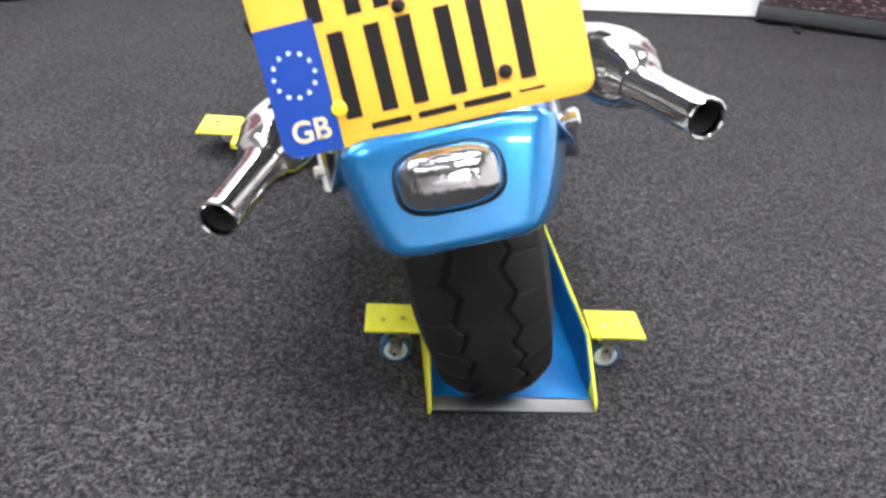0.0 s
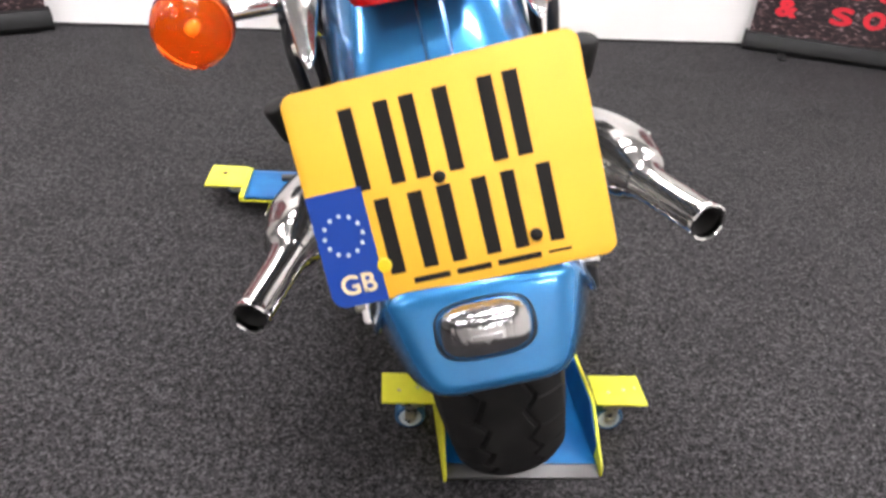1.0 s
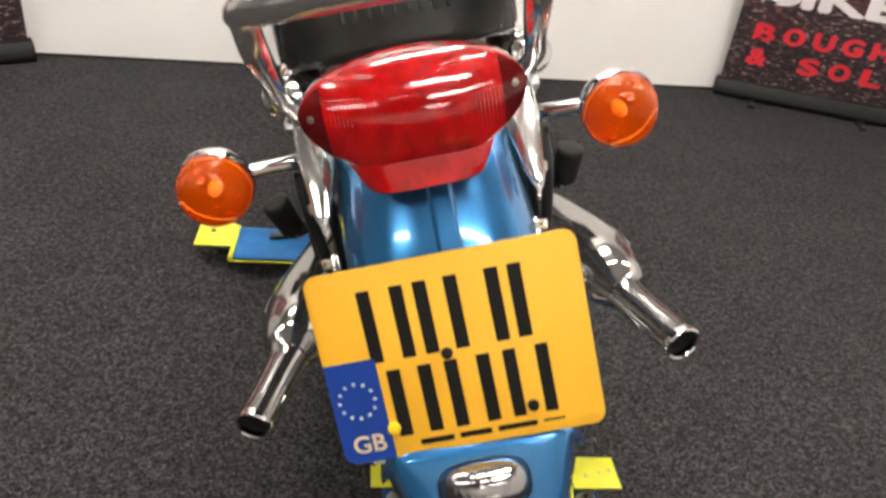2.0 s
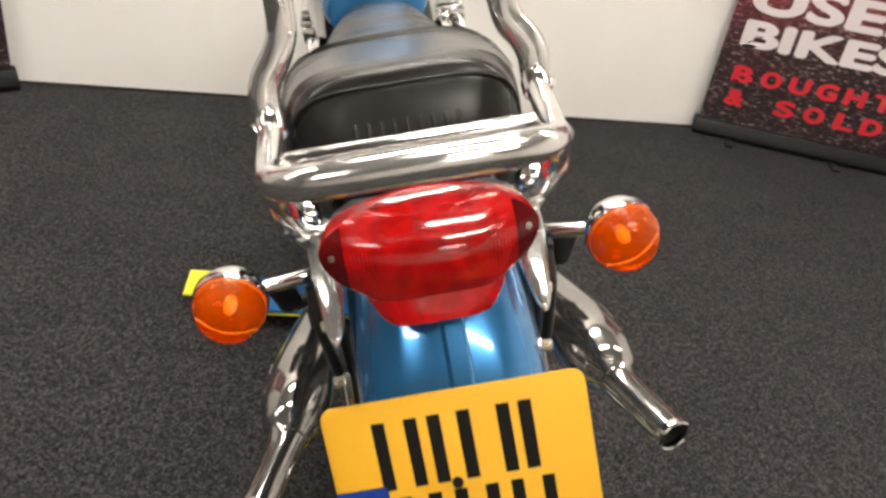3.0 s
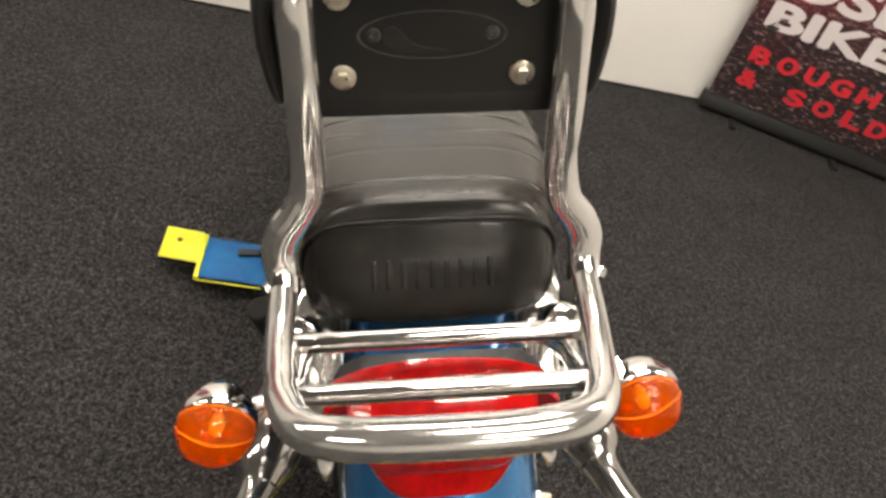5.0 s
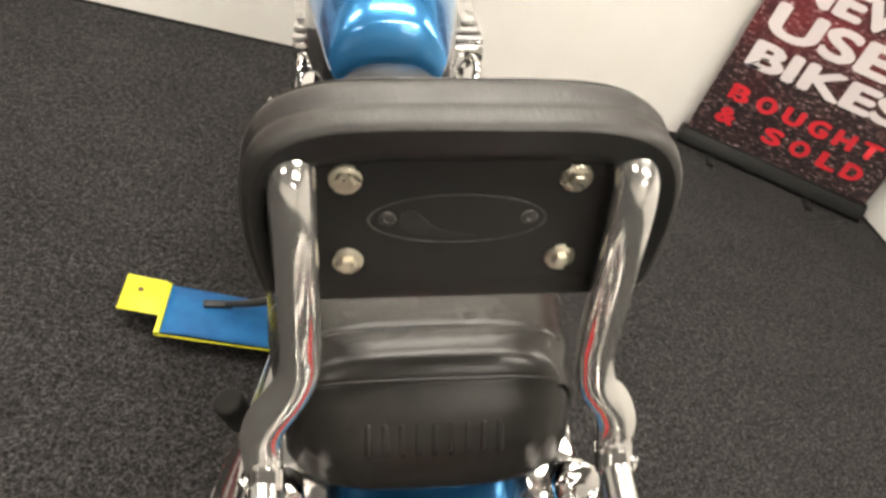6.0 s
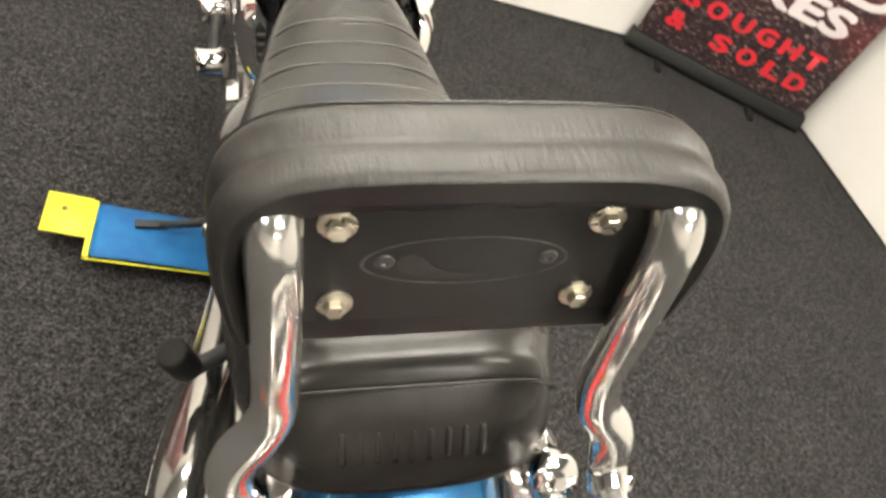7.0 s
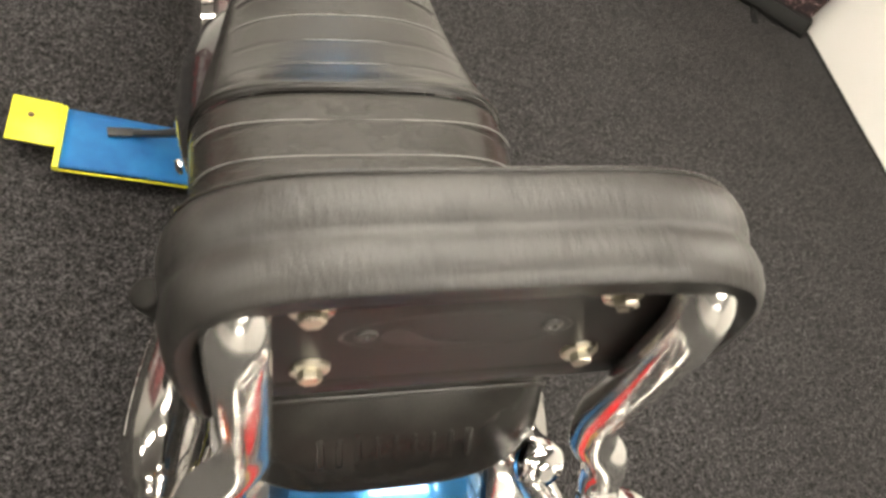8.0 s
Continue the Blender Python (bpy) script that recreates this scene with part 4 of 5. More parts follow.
def build_backrest(bike):
    def ring(scale_x, scale_z, y, low_z=None):
        """Outline of the pad at one depth; the rim fades out along the bottom."""
        out = []
        for k in range(96):
            a = 2 * math.pi * k / 96
            cx, cz = math.cos(a), math.sin(a)
            p = 0.42 if cz > 0 else 0.30
            x = 0.1145 * math.copysign(abs(cx) ** p, cx)
            z = (0.067 if cz > 0 else 0.056) * math.copysign(abs(cz) ** (0.62 if cz > 0 else 0.35), cz)
            x *= 1.0 - 0.05 * max(0, -z) / 0.056
            low = min(1.0, max(0.0, (-z - 0.040) / 0.012))
            yy = y if y > -0.2775 else y + (-0.2775 - y) * low
            out.append((x * scale_x, yy, 1.083 + z * (scale_z if cz > 0 or low_z is None else low_z)))
        return out

    pad = part("backrest_pad", grid_mesh([ring(0.90, 0.90, -0.2755, 0.86), ring(0.944, 0.949, -0.2950, 0.95), ring(0.946, 0.951, -0.2962, 0.952), ring(0.970, 0.968, -0.2955), ring(0.992, 0.992, -0.2905), ring(1.004, 1.005, -0.2835), ring(1.0, 0.998, -0.2775), ring(0.990, 0.978, -0.2745), ring(0.998, 0.990, -0.2715),
                                          ring(1.010, 1.008, -0.267), ring(1.015, 1.012, -0.260), ring(1.007, 1.001, -0.2545), ring(0.985, 0.972, -0.2500), ring(0.978, 0.955, -0.2490), ring(0.972, 0.945, -0.2475), ring(0.90, 0.86, -0.2440), ring(0.76, 0.70, -0.2425), ring(0.4, 0.4, -0.242), ring(0.02, 0.02, -0.242)], True, True), WRINKLED, bike, "padded black creased vinyl backrest", 70)
    part("rear_rim", grid_mesh([ring(0.88, 0.630, -0.277, 0.84), ring(0.885, 0.635, -0.2880, 0.86), ring(0.89, 0.648, -0.2900, 0.875), ring(0.905, 0.75, -0.2925, 0.90), ring(0.930, 0.89, -0.2950, 0.93), ring(0.946, 0.951, -0.2961, 0.951)], True), PLASTIC, pad, "smooth black turned-in rear edge", 60)
    stitch = [q for q in ring(0.986, 0.976, -0.2500)[4:45]]
    part("seam", tube(stitch, 0.0011, 8, 1), LEATHER, pad, "stitched seam along the front edge", 60)
    part("back_board", prism([(x / 1.0, z) for x, _, z in ring(0.885, 0.875, 0)][::-1], basis((0, -0.2765, 0), (1, 0, 0), (0, 0, 1)), 0.004, 0.0), PLASTIC, pad, "flat black plastic back board", None)
    # bottom edge of the board runs straight across
    part("board_edge", box(-0.098, 0.098, -0.2808, -0.2762, 1.0235, 1.040, 0.0015), PLASTIC, pad)
    for x in (-0.0615, 0.0585):
        for z in (1.109, 1.054):
            w = part("washer", lathe([(0, 0.0088), (0.0016, 0.0086), (0.0022, 0.0078)], (x, -0.2805, z), (0, -1, 0), 28), STEEL, pad, "zinc-plated washer")
            bolt = hexagon((x, -0.2828, z), (0, -1, 0), 0.0052, 0.0045)
            part("bolt", bolt, STEEL, w, "hexagon bolt head")
    oval = []
    for rr, h in ((1.0, 0.0), (0.99, 0.0002), (0.975, 0.0002), (0.962, 0.0)):
        oval.append([(-0.002 + 0.049 * rr * math.cos(a), -0.2806 - h, 1.082 + 0.0165 * rr * math.sin(a)) for a in np.linspace(0, 2 * math.pi, 48, endpoint=False)])
    part("emblem_recess", grid_mesh(oval, True), WORN, pad, "faint oval where an emblem was fixed")
    smear = [(-0.034, 1.081), (-0.032, 1.087), (-0.028, 1.0885), (-0.023, 1.086), (-0.019, 1.081), (-0.014, 1.0765), (-0.006, 1.0735), (0.008, 1.0715), (-0.004, 1.0695), (-0.018, 1.0705), (-0.028, 1.0735), (-0.033, 1.077)]
    part("worn_patch", prism(smear, basis((0, -0.2806, 0), (1, 0, 0), (0, 0, 1)), 0.0004), SMEAR, pad, "pale rubbed patch")
    for x in (-0.04, 0.037):
        part("rivet", lathe([(0, 0.0048), (0.001, 0.0042), (0.0012, 0.002), (0.0004, 0.0015)], (x, -0.2806, 1.083), (0, -1, 0), 16), WORN, pad, "small fixing stud")


def build_seat(bike):
    # crown line and base line, front to back: y, z, half-width, base y, base z, squareness
    keys = [(0.458, 0.796, 0.064, 0.453, 0.768, 2.3), (0.435, 0.810, 0.079, 0.43, 0.755, 2.4), (0.37, 0.810, 0.101, 0.37, 0.735, 2.4), (0.30, 0.807, 0.118, 0.30, 0.725, 2.5), (0.22, 0.8115, 0.133, 0.22, 0.72, 2.7),
            (0.15, 0.825, 0.144, 0.15, 0.725, 3.0), (0.10, 0.842, 0.150, 0.10, 0.73, 3.3), (0.075, 0.8545, 0.1515, 0.077, 0.735, 3.6), (0.0665, 0.856, 0.1515, 0.068, 0.735, 3.6), (0.0625, 0.8525, 0.151, 0.064, 0.735, 3.6)]
    back = [(0.0615, 0.8485, 0.150, 0.062, 0.735, 3.6), (0.058, 0.8535, 0.151, 0.058, 0.735, 3.6), (0.030, 0.860, 0.151, 0.03, 0.735, 3.7), (-0.03, 0.8725, 0.148, -0.03, 0.735, 4.0), (-0.10, 0.887, 0.141, -0.10, 0.74, 4.4), (-0.16, 0.8985, 0.131, -0.15, 0.745, 4.8),
            (-0.188, 0.9032, 0.126, -0.18, 0.75, 5.0), (-0.198, 0.9058, 0.1245, -0.184, 0.753, 4.6), (-0.211, 0.9070, 0.122, -0.188, 0.755, 4.3), (-0.224, 0.9055, 0.1195, -0.193, 0.757, 4.4), (-0.2335, 0.8985, 0.1175, -0.195, 0.76, 4.8), (-0.237, 0.892, 0.116, -0.196, 0.76, 5.0)]
    rear = [(-0.235, 0.8935, 0.1145, -0.196, 0.76, 5.0), (-0.2395, 0.890, 0.1165, -0.196, 0.763, 4.8), (-0.251, 0.874, 0.1175, -0.198, 0.766, 4.4), (-0.262, 0.855, 0.1175, -0.20, 0.77, 4.0), (-0.271, 0.836, 0.1165, -0.20, 0.775, 3.4), (-0.277, 0.821, 0.1135, -0.20, 0.78, 3.2), (-0.277, 0.812, 0.1095, -0.20, 0.785, 3.0), (-0.272, 0.808, 0.1055, -0.20, 0.79, 2.9)]

    def skin(keys, steps, pleats):
        rows = []
        for y, z, w, yb, zb, p in smooth_path(keys, steps):
            row = []
            up = np.array((y - yb, z - zb))
            for i in range(49):
                a = -math.pi / 2 + math.pi * i / 48
                sx, cx = math.sin(a), math.cos(a)
                u = w * math.copysign(abs(sx) ** (2 / p), sx)
                v = max(cx, 0.0) ** (2 / p)
                dip = 0.0
                if abs(u) < w * 0.84:
                    for q in pleats:
                        deep, wide = (0.0016, 0.0024) if q < -0.15 else (0.0007, 0.0022)
                        dip += deep * math.exp(-((y - q + 0.012 * (u / w) ** 2) / wide) ** 2)
                row.append((u, yb + up[0] * v, zb + up[1] * v - dip))
            rows.append(row)
        return grid_mesh(rows)

    seat = part("rider_seat", skin(keys, 22, (0.112, 0.158, 0.204, 0.25, 0.296, 0.342, 0.388)), LEATHER, bike, "black vinyl rider's seat with cross pleats", 70)
    pil = part("pillion_seat", skin(back, 22, (0.022, -0.024, -0.070, -0.116, -0.187)), LEATHER, bike, "black vinyl pillion cushion with cross pleats", 70)
    tail = part("seat_tail", skin(rear, 10, ()), LEATHER, bike, "smooth black vinyl seat end with faint embossing", 70)

    def seam(name, y, z, w, zb, yb, p, r, mat, holder, span=1.0, n=36):
        pts = []
        for i in range(n + 1):
            a = (-math.pi / 2 + math.pi * i / n) * span
            sx, cx = math.sin(a), math.cos(a)
            v = max(cx, 0.0) ** (2 / p)
            pts.append((w * math.copysign(abs(sx) ** (2 / p), sx), yb + (y - yb) * v - 0.0, zb + (z - zb) * v))
        part(name, tube(pts, r, 8, 1), mat, holder, smooth=60)

    seam("welt", 0.0685, 0.8560, 0.1520, 0.735, 0.070, 3.6, 0.0016, LEATHER, seat)
    seam("welt", -0.2375, 0.8955, 0.1180, 0.76, -0.196, 5.0, 0.0016, LEATHER, pil)
    for q in (0.112, 0.158, 0.204, 0.25, 0.296, 0.342, 0.388):
        k = np.interp(q, (0.10, 0.15, 0.22, 0.30, 0.37, 0.435), (0.842, 0.825, 0.8115, 0.807, 0.810, 0.810))
        w = np.interp(q, (0.10, 0.15, 0.22, 0.30, 0.37, 0.435), (0.150, 0.144, 0.133, 0.118, 0.101, 0.079))
        seam("pleat_stitch", q, k - 0.0012, w * 0.998, 0.725, q - 0.006, 2.75, 0.0007, PIPING, seat, 0.60)
    for q in (0.022, -0.024, -0.070, -0.116):
        k = np.interp(-q, (-0.03, 0.03, 0.10, 0.16), (0.860, 0.8725, 0.887, 0.8985))
        w = np.interp(-q, (-0.03, 0.03, 0.10, 0.16), (0.150, 0.147, 0.142, 0.137))
        seam("pleat_stitch", q, k - 0.0012, w * 0.998, 0.735, q - 0.006, 4.6, 0.0007, PIPING, pil, 0.66)
    # embossed maker's mark, as plain upright ridges
    for k in range(9):
        x = -0.050 + 0.0125 * k
        part("embossing", tube([Vector((x, -0.2625, 0.8555)) + Vector((0, 0.48, 0.88)) * d + Vector((0, -0.88, 0.48)) * h for d, h in ((-0.0120, -0.0042), (-0.009, -0.00338), (0.009, -0.00338), (0.0120, -0.0042))], 0.0035, 16, 4), LEATHER, tail, smooth=60)


def build_tank(bike):
    keys = [(0.478, 0.775, 0.086, 0.72), (0.479, 0.806, 0.093, 0.715), (0.486, 0.838, 0.101, 0.71), (0.500, 0.858, 0.106, 0.705), (0.535, 0.880, 0.114, 0.70), (0.59, 0.898, 0.126, 0.70), (0.68, 0.912, 0.140, 0.695), (0.80, 0.914, 0.144, 0.70), (0.92, 0.900, 0.130, 0.72), (1.0, 0.870, 0.10, 0.75), (1.03, 0.83, 0.06, 0.78)]
    rows = []
    for y, z, w, zb in smooth_path(keys, 8):
        row = []
        for i in range(61):
            a = -math.pi / 2 + math.pi * i / 60
            sx, cx = math.sin(a), math.cos(a)
            row.append((w * math.copysign(abs(sx) ** (2 / 2.7), sx), y, zb + (z - zb) * max(cx, 0) ** (2 / 2.7)))
        rows.append(row)
    lo, hi = 9, 51
    tank = part("fuel_tank", grid_mesh([r[lo:hi + 1] for r in rows]), BLUE, bike, "metallic blue fuel tank with black flanks", 70)
    for sl in (slice(0, lo + 1), slice(hi, 61)):
        part("flank", grid_mesh([r[sl] for r in rows]), BLACK, tank, "gloss black painted tank flank", 70)
    for i in (lo, hi):
        part("pinstripe", tube([tuple(np.array(r[i]) + (0, 0, 0.0003)) for r in rows[12:-4]], 0.0010, 6, 1), GREY_CAP, tank, "thin pale pinstripe", 60)
    part("tank_floor", grid_mesh([[r[0], r[-1]] for r in rows]), SATIN, tank)
    part("filler_cap", lathe([(0, 0.034), (0.01, 0.034), (0.015, 0.028), (0.016, 0.0)], (0, 0.72, 0.913), (0, 0, 1), 28), CHROME, tank, "chrome filler cap")


def build_silencer(bike, s):
    dx = 0.0 if s < 0 else 0.013
    pts = [(0.172, 0.50, 0.255), (0.180, 0.40, 0.285), (0.187, 0.28, 0.315), (0.194 + dx, 0.15, 0.345), (0.206 + dx, 0.04, 0.366), (0.214 + dx, -0.03, 0.377), (0.220 + dx, -0.09, 0.385), (0.225 + dx, -0.138, 0.389), (0.232 + dx, -0.175, 0.388), (0.267 + dx, -0.270, 0.380)]
    rad = [0.020, 0.022, 0.027, 0.037, 0.046, 0.0505, 0.0505, 0.040, 0.0245, 0.0225]
    body = part("silencer", tube([(s * x, y, q) for x, y, q in pts], rad, 36, 8, False), DARK_CHROME, bike, "chrome megaphone silencer", 60)
    end, prev = Vector((s * (0.267 + dx), -0.270, 0.380)), Vector((s * (0.245 + dx), -0.185, 0.386))
    t = (end - prev).normalized()
    part("tail_rim", lathe([(-0.006, 0.0228), (0.0, 0.0242), (0.004, 0.0242), (0.0055, 0.0225), (0.004, 0.0208), (-0.004, 0.0202)], end, t, 32, False), CHROME, body, "rolled chrome pipe end")
    part("bore", lathe([(0.002, 0.0208), (-0.06, 0.0195), (-0.062, 0.0)], end, t, 28, False), SOOT, body, "sooty open pipe end")
    part("weld_seam", lathe([(-0.003, 0.0262), (0, 0.0278), (0.003, 0.0255)], (s * (0.2275 + dx), -0.163, 0.3885), t, 32, False), DARK_CHROME, body)
    part("shell_seam", tube([(s * (x + r * 0.80), y, q + r * 0.60) for (x, y, q), r in zip(pts[1:7], rad[1:7])], 0.0016, 8), CHROME, body, "folded shell seam")
    part("header_pipe", tube([(s * 0.172, 0.50, 0.255), (s * 0.165, 0.70, 0.21), (s * 0.16, 0.95, 0.20), (s * 0.13, 1.10, 0.30), (s * 0.11, 1.06, 0.48), (s * 0.09, 0.98, 0.55)], 0.021, 20), CHROME, bike, "chrome exhaust header pipe", 60)
    part("hanger", box(s * 0.19 - 0.004, s * 0.19 + 0.004, 0.05, 0.09, 0.37, 0.45, 0.002), SATIN, body, "black silencer hanger")


def build_peg(bike, s):
    part("pillion_footrest", lathe([(0.008, 0.015), (0.014, 0.0195), (0.062, 0.0212), (0.069, 0.0200), (0.0715, 0.0165), (0.072, 0.0)], (s * 0.213, 0.060, 0.450), (s * 0.22, -0.16, 0.95), 28), RUBBER, bike, "folded black rubber pillion footrest", 50)
    part("footrest_hanger", tube([(s * 0.10, 0.16, 0.50), (s * 0.15, 0.10, 0.46), (s * 0.214, 0.058, 0.456)], 0.012, 14), SATIN, bike, "satin black footrest hanger", 60)


def build_engine(bike):
    case = box(-0.17, 0.17, 0.52, 1.02, 0.20, 0.46, 0.05)
    part("crankcase", case, DULL, bike, "cast alloy crankcase")
    cyl = part("cylinder_block", box(-0.15, 0.15, 0.70, 0.92, 0.45, 0.64, 0.01), SATIN, bike, "black cylinder block")
    for k in range(8):
        z = 0.465 + 0.021 * k
        part("fin", box(-0.165, 0.165, 0.685, 0.935, z, z + 0.006, 0.002), DULL, cyl)
    head = part("cylinder_head", box(-0.16, 0.16, 0.69, 0.93, 0.64, 0.70, 0.014), CHROME, bike, "polished cylinder head cover")
    for s in (-1, 1):
        if s > 0:
            part("head_cover", lathe([(-0.02, 0.045), (0.018, 0.045), (0.028, 0.037), (0.031, 0.0)], (0.155, 0.80, 0.665), (1, 0, 0), 28), CHROME, head, "round chrome end cover")
        out = -0.004 if s < 0 else 0.024
        rocker = part("rocker_cover", box(s * (0.142 + out) - 0.026, s * (0.142 + out) + 0.026, 0.70, 0.93, 0.676, 0.712, 0.008), CHROME, head, "polished alloy rocker cover")
        for k in range(3):
            part("fin", box(s * (0.144 + out) - 0.024 + 0.004 * k, s * (0.144 + out) + 0.024 - 0.004 * k, 0.715 + 0.02 * k, 0.915 - 0.02 * k, 0.714 + 0.009 * k, 0.720 + 0.009 * k, 0.0015), DULL, rocker)
        for y in (0.718, 0.765, 0.865, 0.912):
            part("bolt", hexagon((s * (0.160 + out), y, 0.711), (0, 0, 1), 0.006, 0.007), CHROME, rocker, "chrome cover bolt")
        part("breather_pipe", tube([(s * (0.150 + out), 0.70, 0.690), (s * (0.152 + out), 0.665, 0.678), (s * (0.146 + out * 0.5), 0.640, 0.630), (s * 0.130, 0.66, 0.56)], 0.0085, 14), CHROME, head, "short chrome pipe", 60)
        cover = lathe([(0, 0.105), (0.022, 0.102), (0.036, 0.085), (0.042, 0.05), (0.043, 0.0)], (s * 0.165, 0.68 if s < 0 else 0.74, 0.33), (s, 0, 0), 36)
        part("engine_cover", cover, CHROME, bike, "round polished engine cover")
        rows = []
        for f in (1.0, 0.96, 0.85, 0.65, 0.35, 0.03):
            rows.append([(s * (0.108 + 0.036 * math.sqrt(max(0, 1 - f * f)) + 0.01), 0.545 + 0.100 * f * math.copysign(abs(math.cos(a)) ** 0.7, math.cos(a)), 0.655 + 0.078 * f * math.copysign(abs(math.sin(a)) ** 0.7, math.sin(a)) - 0.08 * f * math.cos(a) * 0.3) for a in np.linspace(0, 2 * math.pi, 40, endpoint=False)])
        part("side_cover", grid_mesh(rows, True, True), CHROME, bike, "chromed side cover below the seat", 60)
        rows = []
        for f in (1.0, 0.97, 0.88, 0.72, 0.5, 0.25, 0.03):
            rows.append([(s * (0.112 + 0.078 * math.sqrt(max(0, 1 - f * f))), 0.25 + 0.165 * f * math.copysign(abs(math.cos(a)) ** 0.75, math.cos(a)), 0.615 + 0.082 * f * math.copysign(abs(math.sin(a)) ** 0.75, math.sin(a)) - 0.02 * f * math.cos(a)) for a in np.linspace(0, 2 * math.pi, 40, endpoint=False)])
        panel = part("side_panel", grid_mesh(rows, True, True), BLACK, bike, "gloss black side panel under the seat", 60)
        part("bolt", lathe([(0, 0.0095), (0.004, 0.009), (0.006, 0.006), (0.0065, 0.0)], (s * 0.181, 0.165, 0.612), (s, -0.35, 0.1), 20), CHROME, panel, "domed chrome bolt")
        part("carburettor", lathe([(0, 0.024), (0.05, 0.03), (0.052, 0.034), (0.075, 0.034), (0.082, 0.02)], (s * 0.10, 0.66, 0.60), (0, -0.2, 0.95), 20), DULL, bike, "alloy carburettor body")
        part("frame_tube", tube([(s * 0.104, -0.225, 0.735), (s * 0.108, -0.16, 0.752), (s * 0.11, 0.05, 0.70), (s * 0.10, 0.35, 0.68), (s * 0.07, 0.7, 0.74), (s * 0.03, 1.02, 0.80)], 0.014, 14), BLACK, bike, "black frame tube", 60)
        part("lower_frame_tube", tube([(s * 0.10, 0.40, 0.66), (s * 0.13, 0.42, 0.40), (s * 0.14, 0.50, 0.18), (s * 0.13, 0.95, 0.17), (s * 0.06, 1.10, 0.45), (s * 0.02, 1.05, 0.78)], 0.016, 14), BLACK, bike, "black frame tube", 60)
        arm = part("swingarm", tube([(s * 0.105, 0.42, 0.36), (s * 0.105, 0.15, 0.345), (s * 0.105, AXLE_Y, AXLE_Z)], 0.022, 16), SATIN, bike, "satin black swingarm leg", 60)
        part("axle_nut", hexagon((s * 0.125, AXLE_Y, AXLE_Z), (s, 0, 0), 0.016, 0.016), CHROME, arm, "chrome axle nut")
    lever = part("gear_lever", tube([(-0.212, 0.765, 0.43), (-0.214, 0.85, 0.43), (-0.21, 0.95, 0.43)], 0.012, 12), SATIN, bike, "gear lever with chrome ends", 60)
    for y in (0.768, 0.951):
        part("end_cap", lathe([(-0.034, 0.012), (-0.032, 0.023), (-0.025, 0.0295), (-0.015, 0.0265), (0.012, 0.0265), (0.021, 0.0300), (0.030, 0.024), (0.033, 0.012)], (-0.219, y, 0.430), (1, 0.05, 0), 28), CHROME, lever, "turned chrome end piece", 50)
    part("seat_base", box(-0.095, 0.095, -0.17, 0.42, 0.70, 0.745, 0.01), SATIN, bike, "black seat base")
    part("air_box", box(-0.105, 0.105, 0.25, 0.60, 0.50, 0.705, 0.02), SATIN, bike, "black air box")
    inv = BIKE.inverted()
    tip = [Vector((-0.226, 1.618, 0.064)), Vector((-0.18, 1.609, 0.086)), Vector((-0.12, 1.606, 0.12)), Vector((0.02, 1.62, 0.20))]
    stand = part("side_stand", tube([inv @ p for p in tip], [0.007, 0.0085, 0.0105, 0.013], 14), SATIN, bike, "black side stand resting on the dolly tray", 60)
    tagm = inv @ pose(-0.243, 1.6195, 0.0585, 0, 0, 11)
    part("foot_pad", box(-0.031, 0.031, -0.010, 0.010, -0.005, 0.003, 0.002, tagm), SATIN, stand, "flat steel foot")


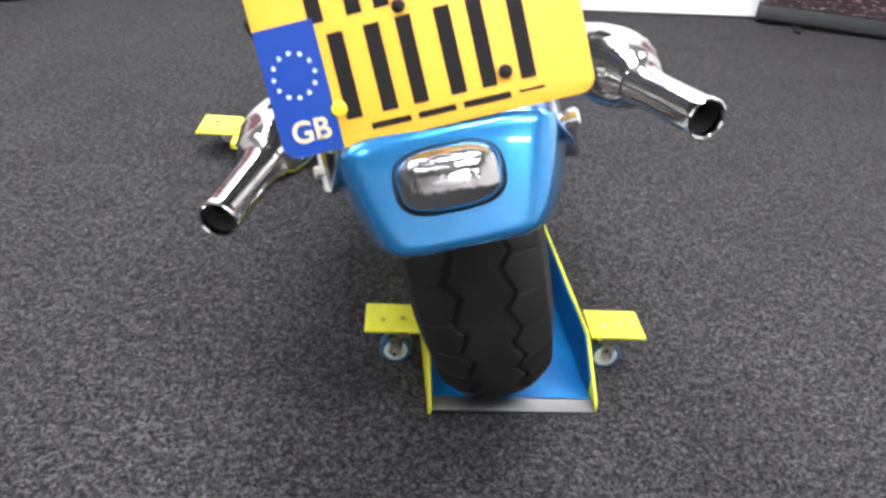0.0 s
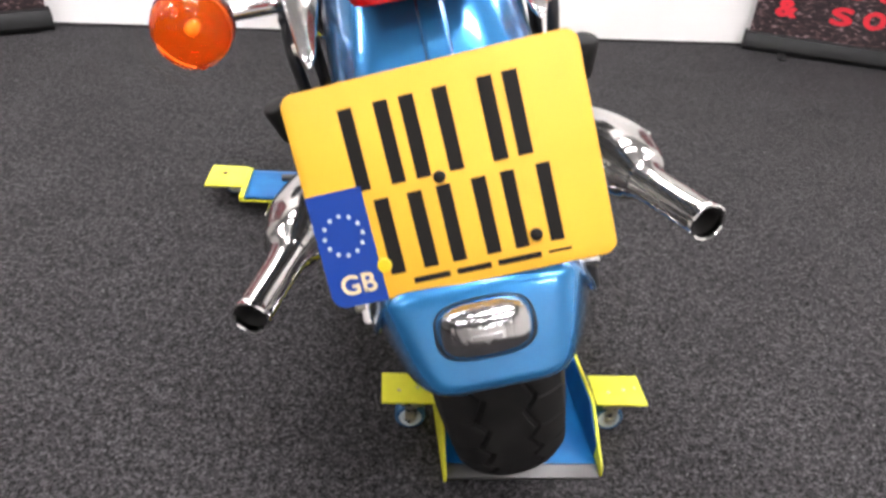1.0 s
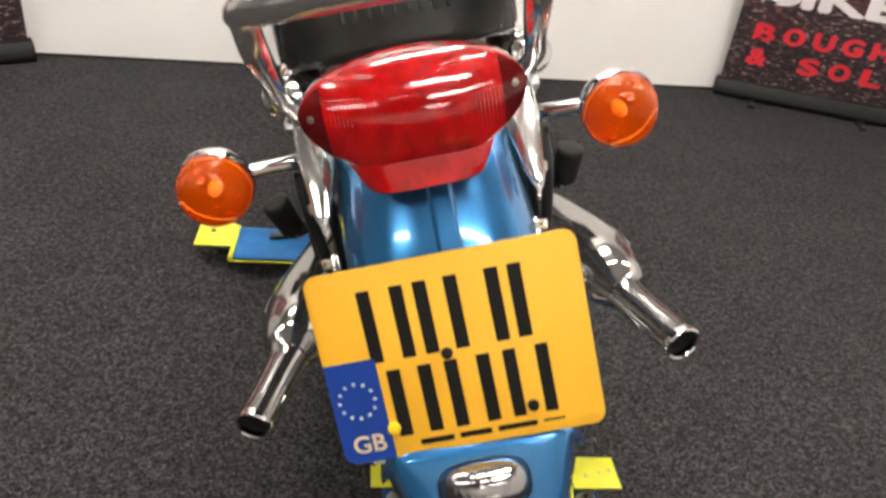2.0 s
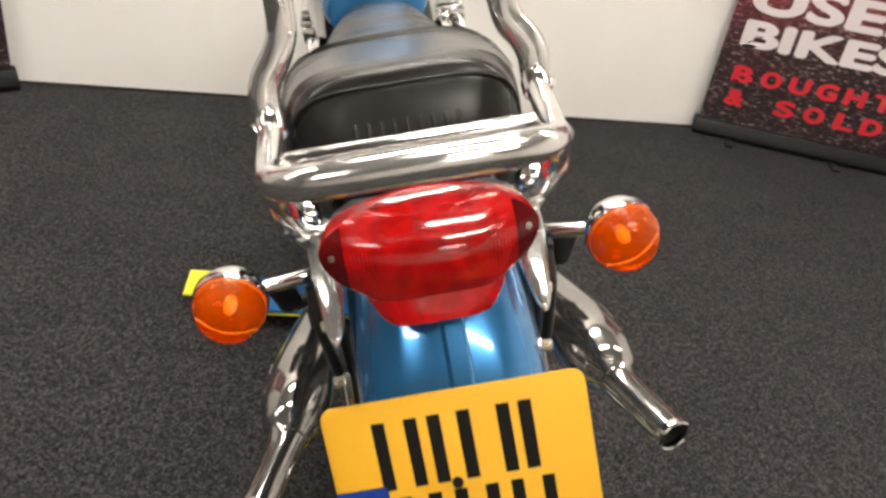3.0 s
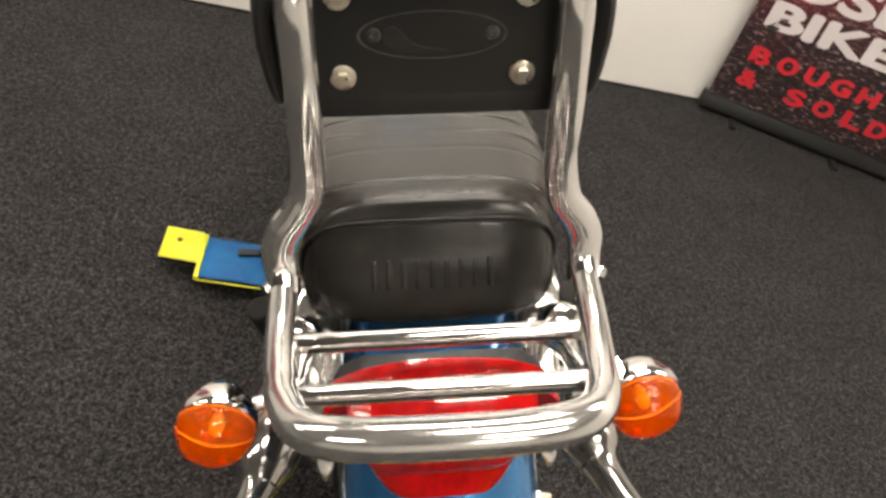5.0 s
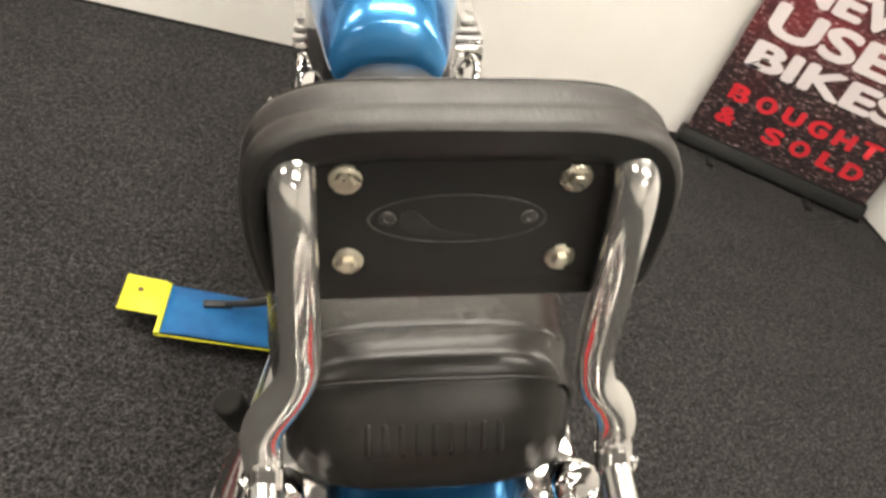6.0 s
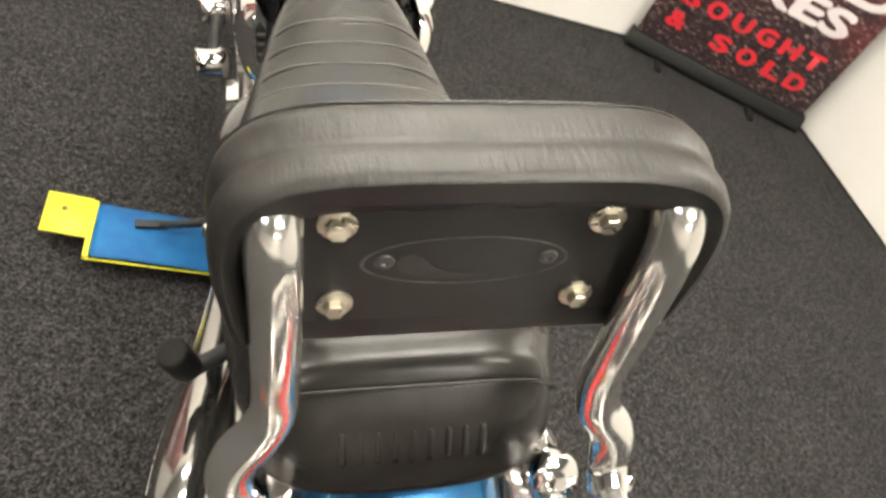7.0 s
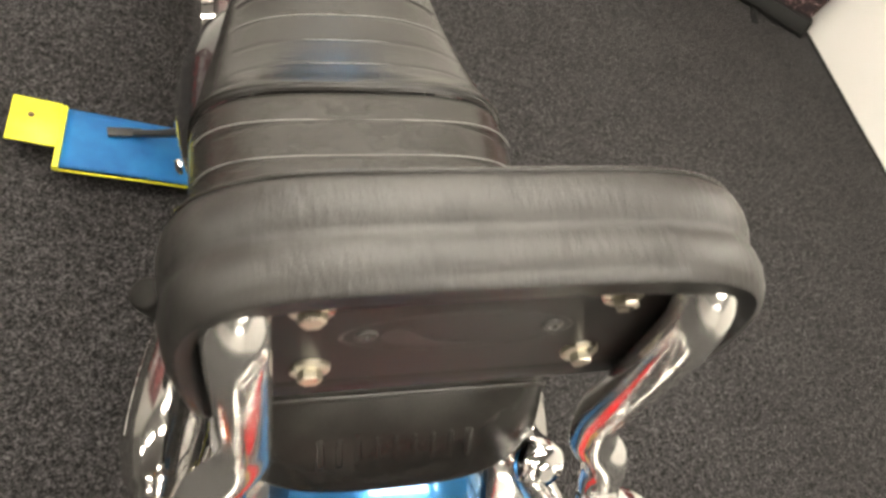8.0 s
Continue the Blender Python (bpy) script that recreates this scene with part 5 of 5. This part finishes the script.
def build_front(bike):
    fy, fz = 1.475, 0.325
    build_wheel(bike, "front_wheel", fy, fz, 0.325, 0.058, False, "spoked chrome front wheel")
    for s in (-1, 1):
        a, b = Vector((s * 0.095, fy, fz)), Vector((s * 0.095, 1.10, 0.95))
        leg = part("fork_leg", tube([a, a.lerp(b, 0.45)], 0.027, 18, 1), DULL, bike, "alloy fork leg", 60)
        part("fork_tube", tube([a.lerp(b, 0.44), b], 0.0205, 18, 1), CHROME, leg, "chrome fork tube", 60)
        part("handlebar", tube([(0, 1.06, 1.0), (s * 0.10, 1.06, 1.01), (s * 0.22, 1.02, 1.09), (s * 0.36, 0.92, 1.08)], 0.011, 14), CHROME, bike, "chrome handlebar", 60)
        part("grip", tube([(s * 0.30, 0.962, 1.085), (s * 0.42, 0.875, 1.077)], 0.0165, 14, 1), RUBBER, bike, "black rubber handlebar grip", 60)
    rows = []
    for k in range(25):
        th = radians(20 + 130 * k / 24)
        rows.append([(0.072 * math.sin(q), fy + (0.345 + 0.02 * math.cos(q)) * math.cos(th), fz + (0.345 + 0.02 * math.cos(q)) * math.sin(th)) for q in np.linspace(-1.5, 1.5, 13)])
    solid(part("front_mudguard", grid_mesh(rows), BLUE, bike, "metallic blue front mudguard", 60), 0.002)
    part("yoke", box(-0.12, 0.12, 1.07, 1.14, 0.90, 0.935, 0.012), DULL, bike, "alloy fork yoke")
    part("headlamp", lathe([(0, 0.03), (0.02, 0.07), (0.09, 0.092), (0.11, 0.095), (0.115, 0.085), (0.12, 0.0)], (0, 1.15, 0.84), (0, 1, 0), 32), CHROME, bike, "round chrome headlamp")


def build_motorcycle():
    bike = empty("motorcycle", BIKE, "blue cruiser motorcycle with chrome sissy bar leaning on its side stand", "motorcycle")
    build_wheel(bike, "rear_wheel", AXLE_Y, AXLE_Z, TYRE_R, 0.078, True, "spoked chrome rear wheel with wide tyre")
    build_rear_fender(bike)
    build_plate(bike)
    build_tail_light(bike)
    for s in (-1, 1):
        build_indicator(bike, s)
        build_strut(bike, s)
        build_silencer(bike, s)
        build_peg(bike, s)
    build_rack(bike)
    build_backrest(bike)
    build_seat(bike)
    build_tank(bike)
    build_engine(bike)
    build_front(bike)


build_room()
build_lights()
build_lint()
build_dolly()
build_motorcycle()
build_banners()
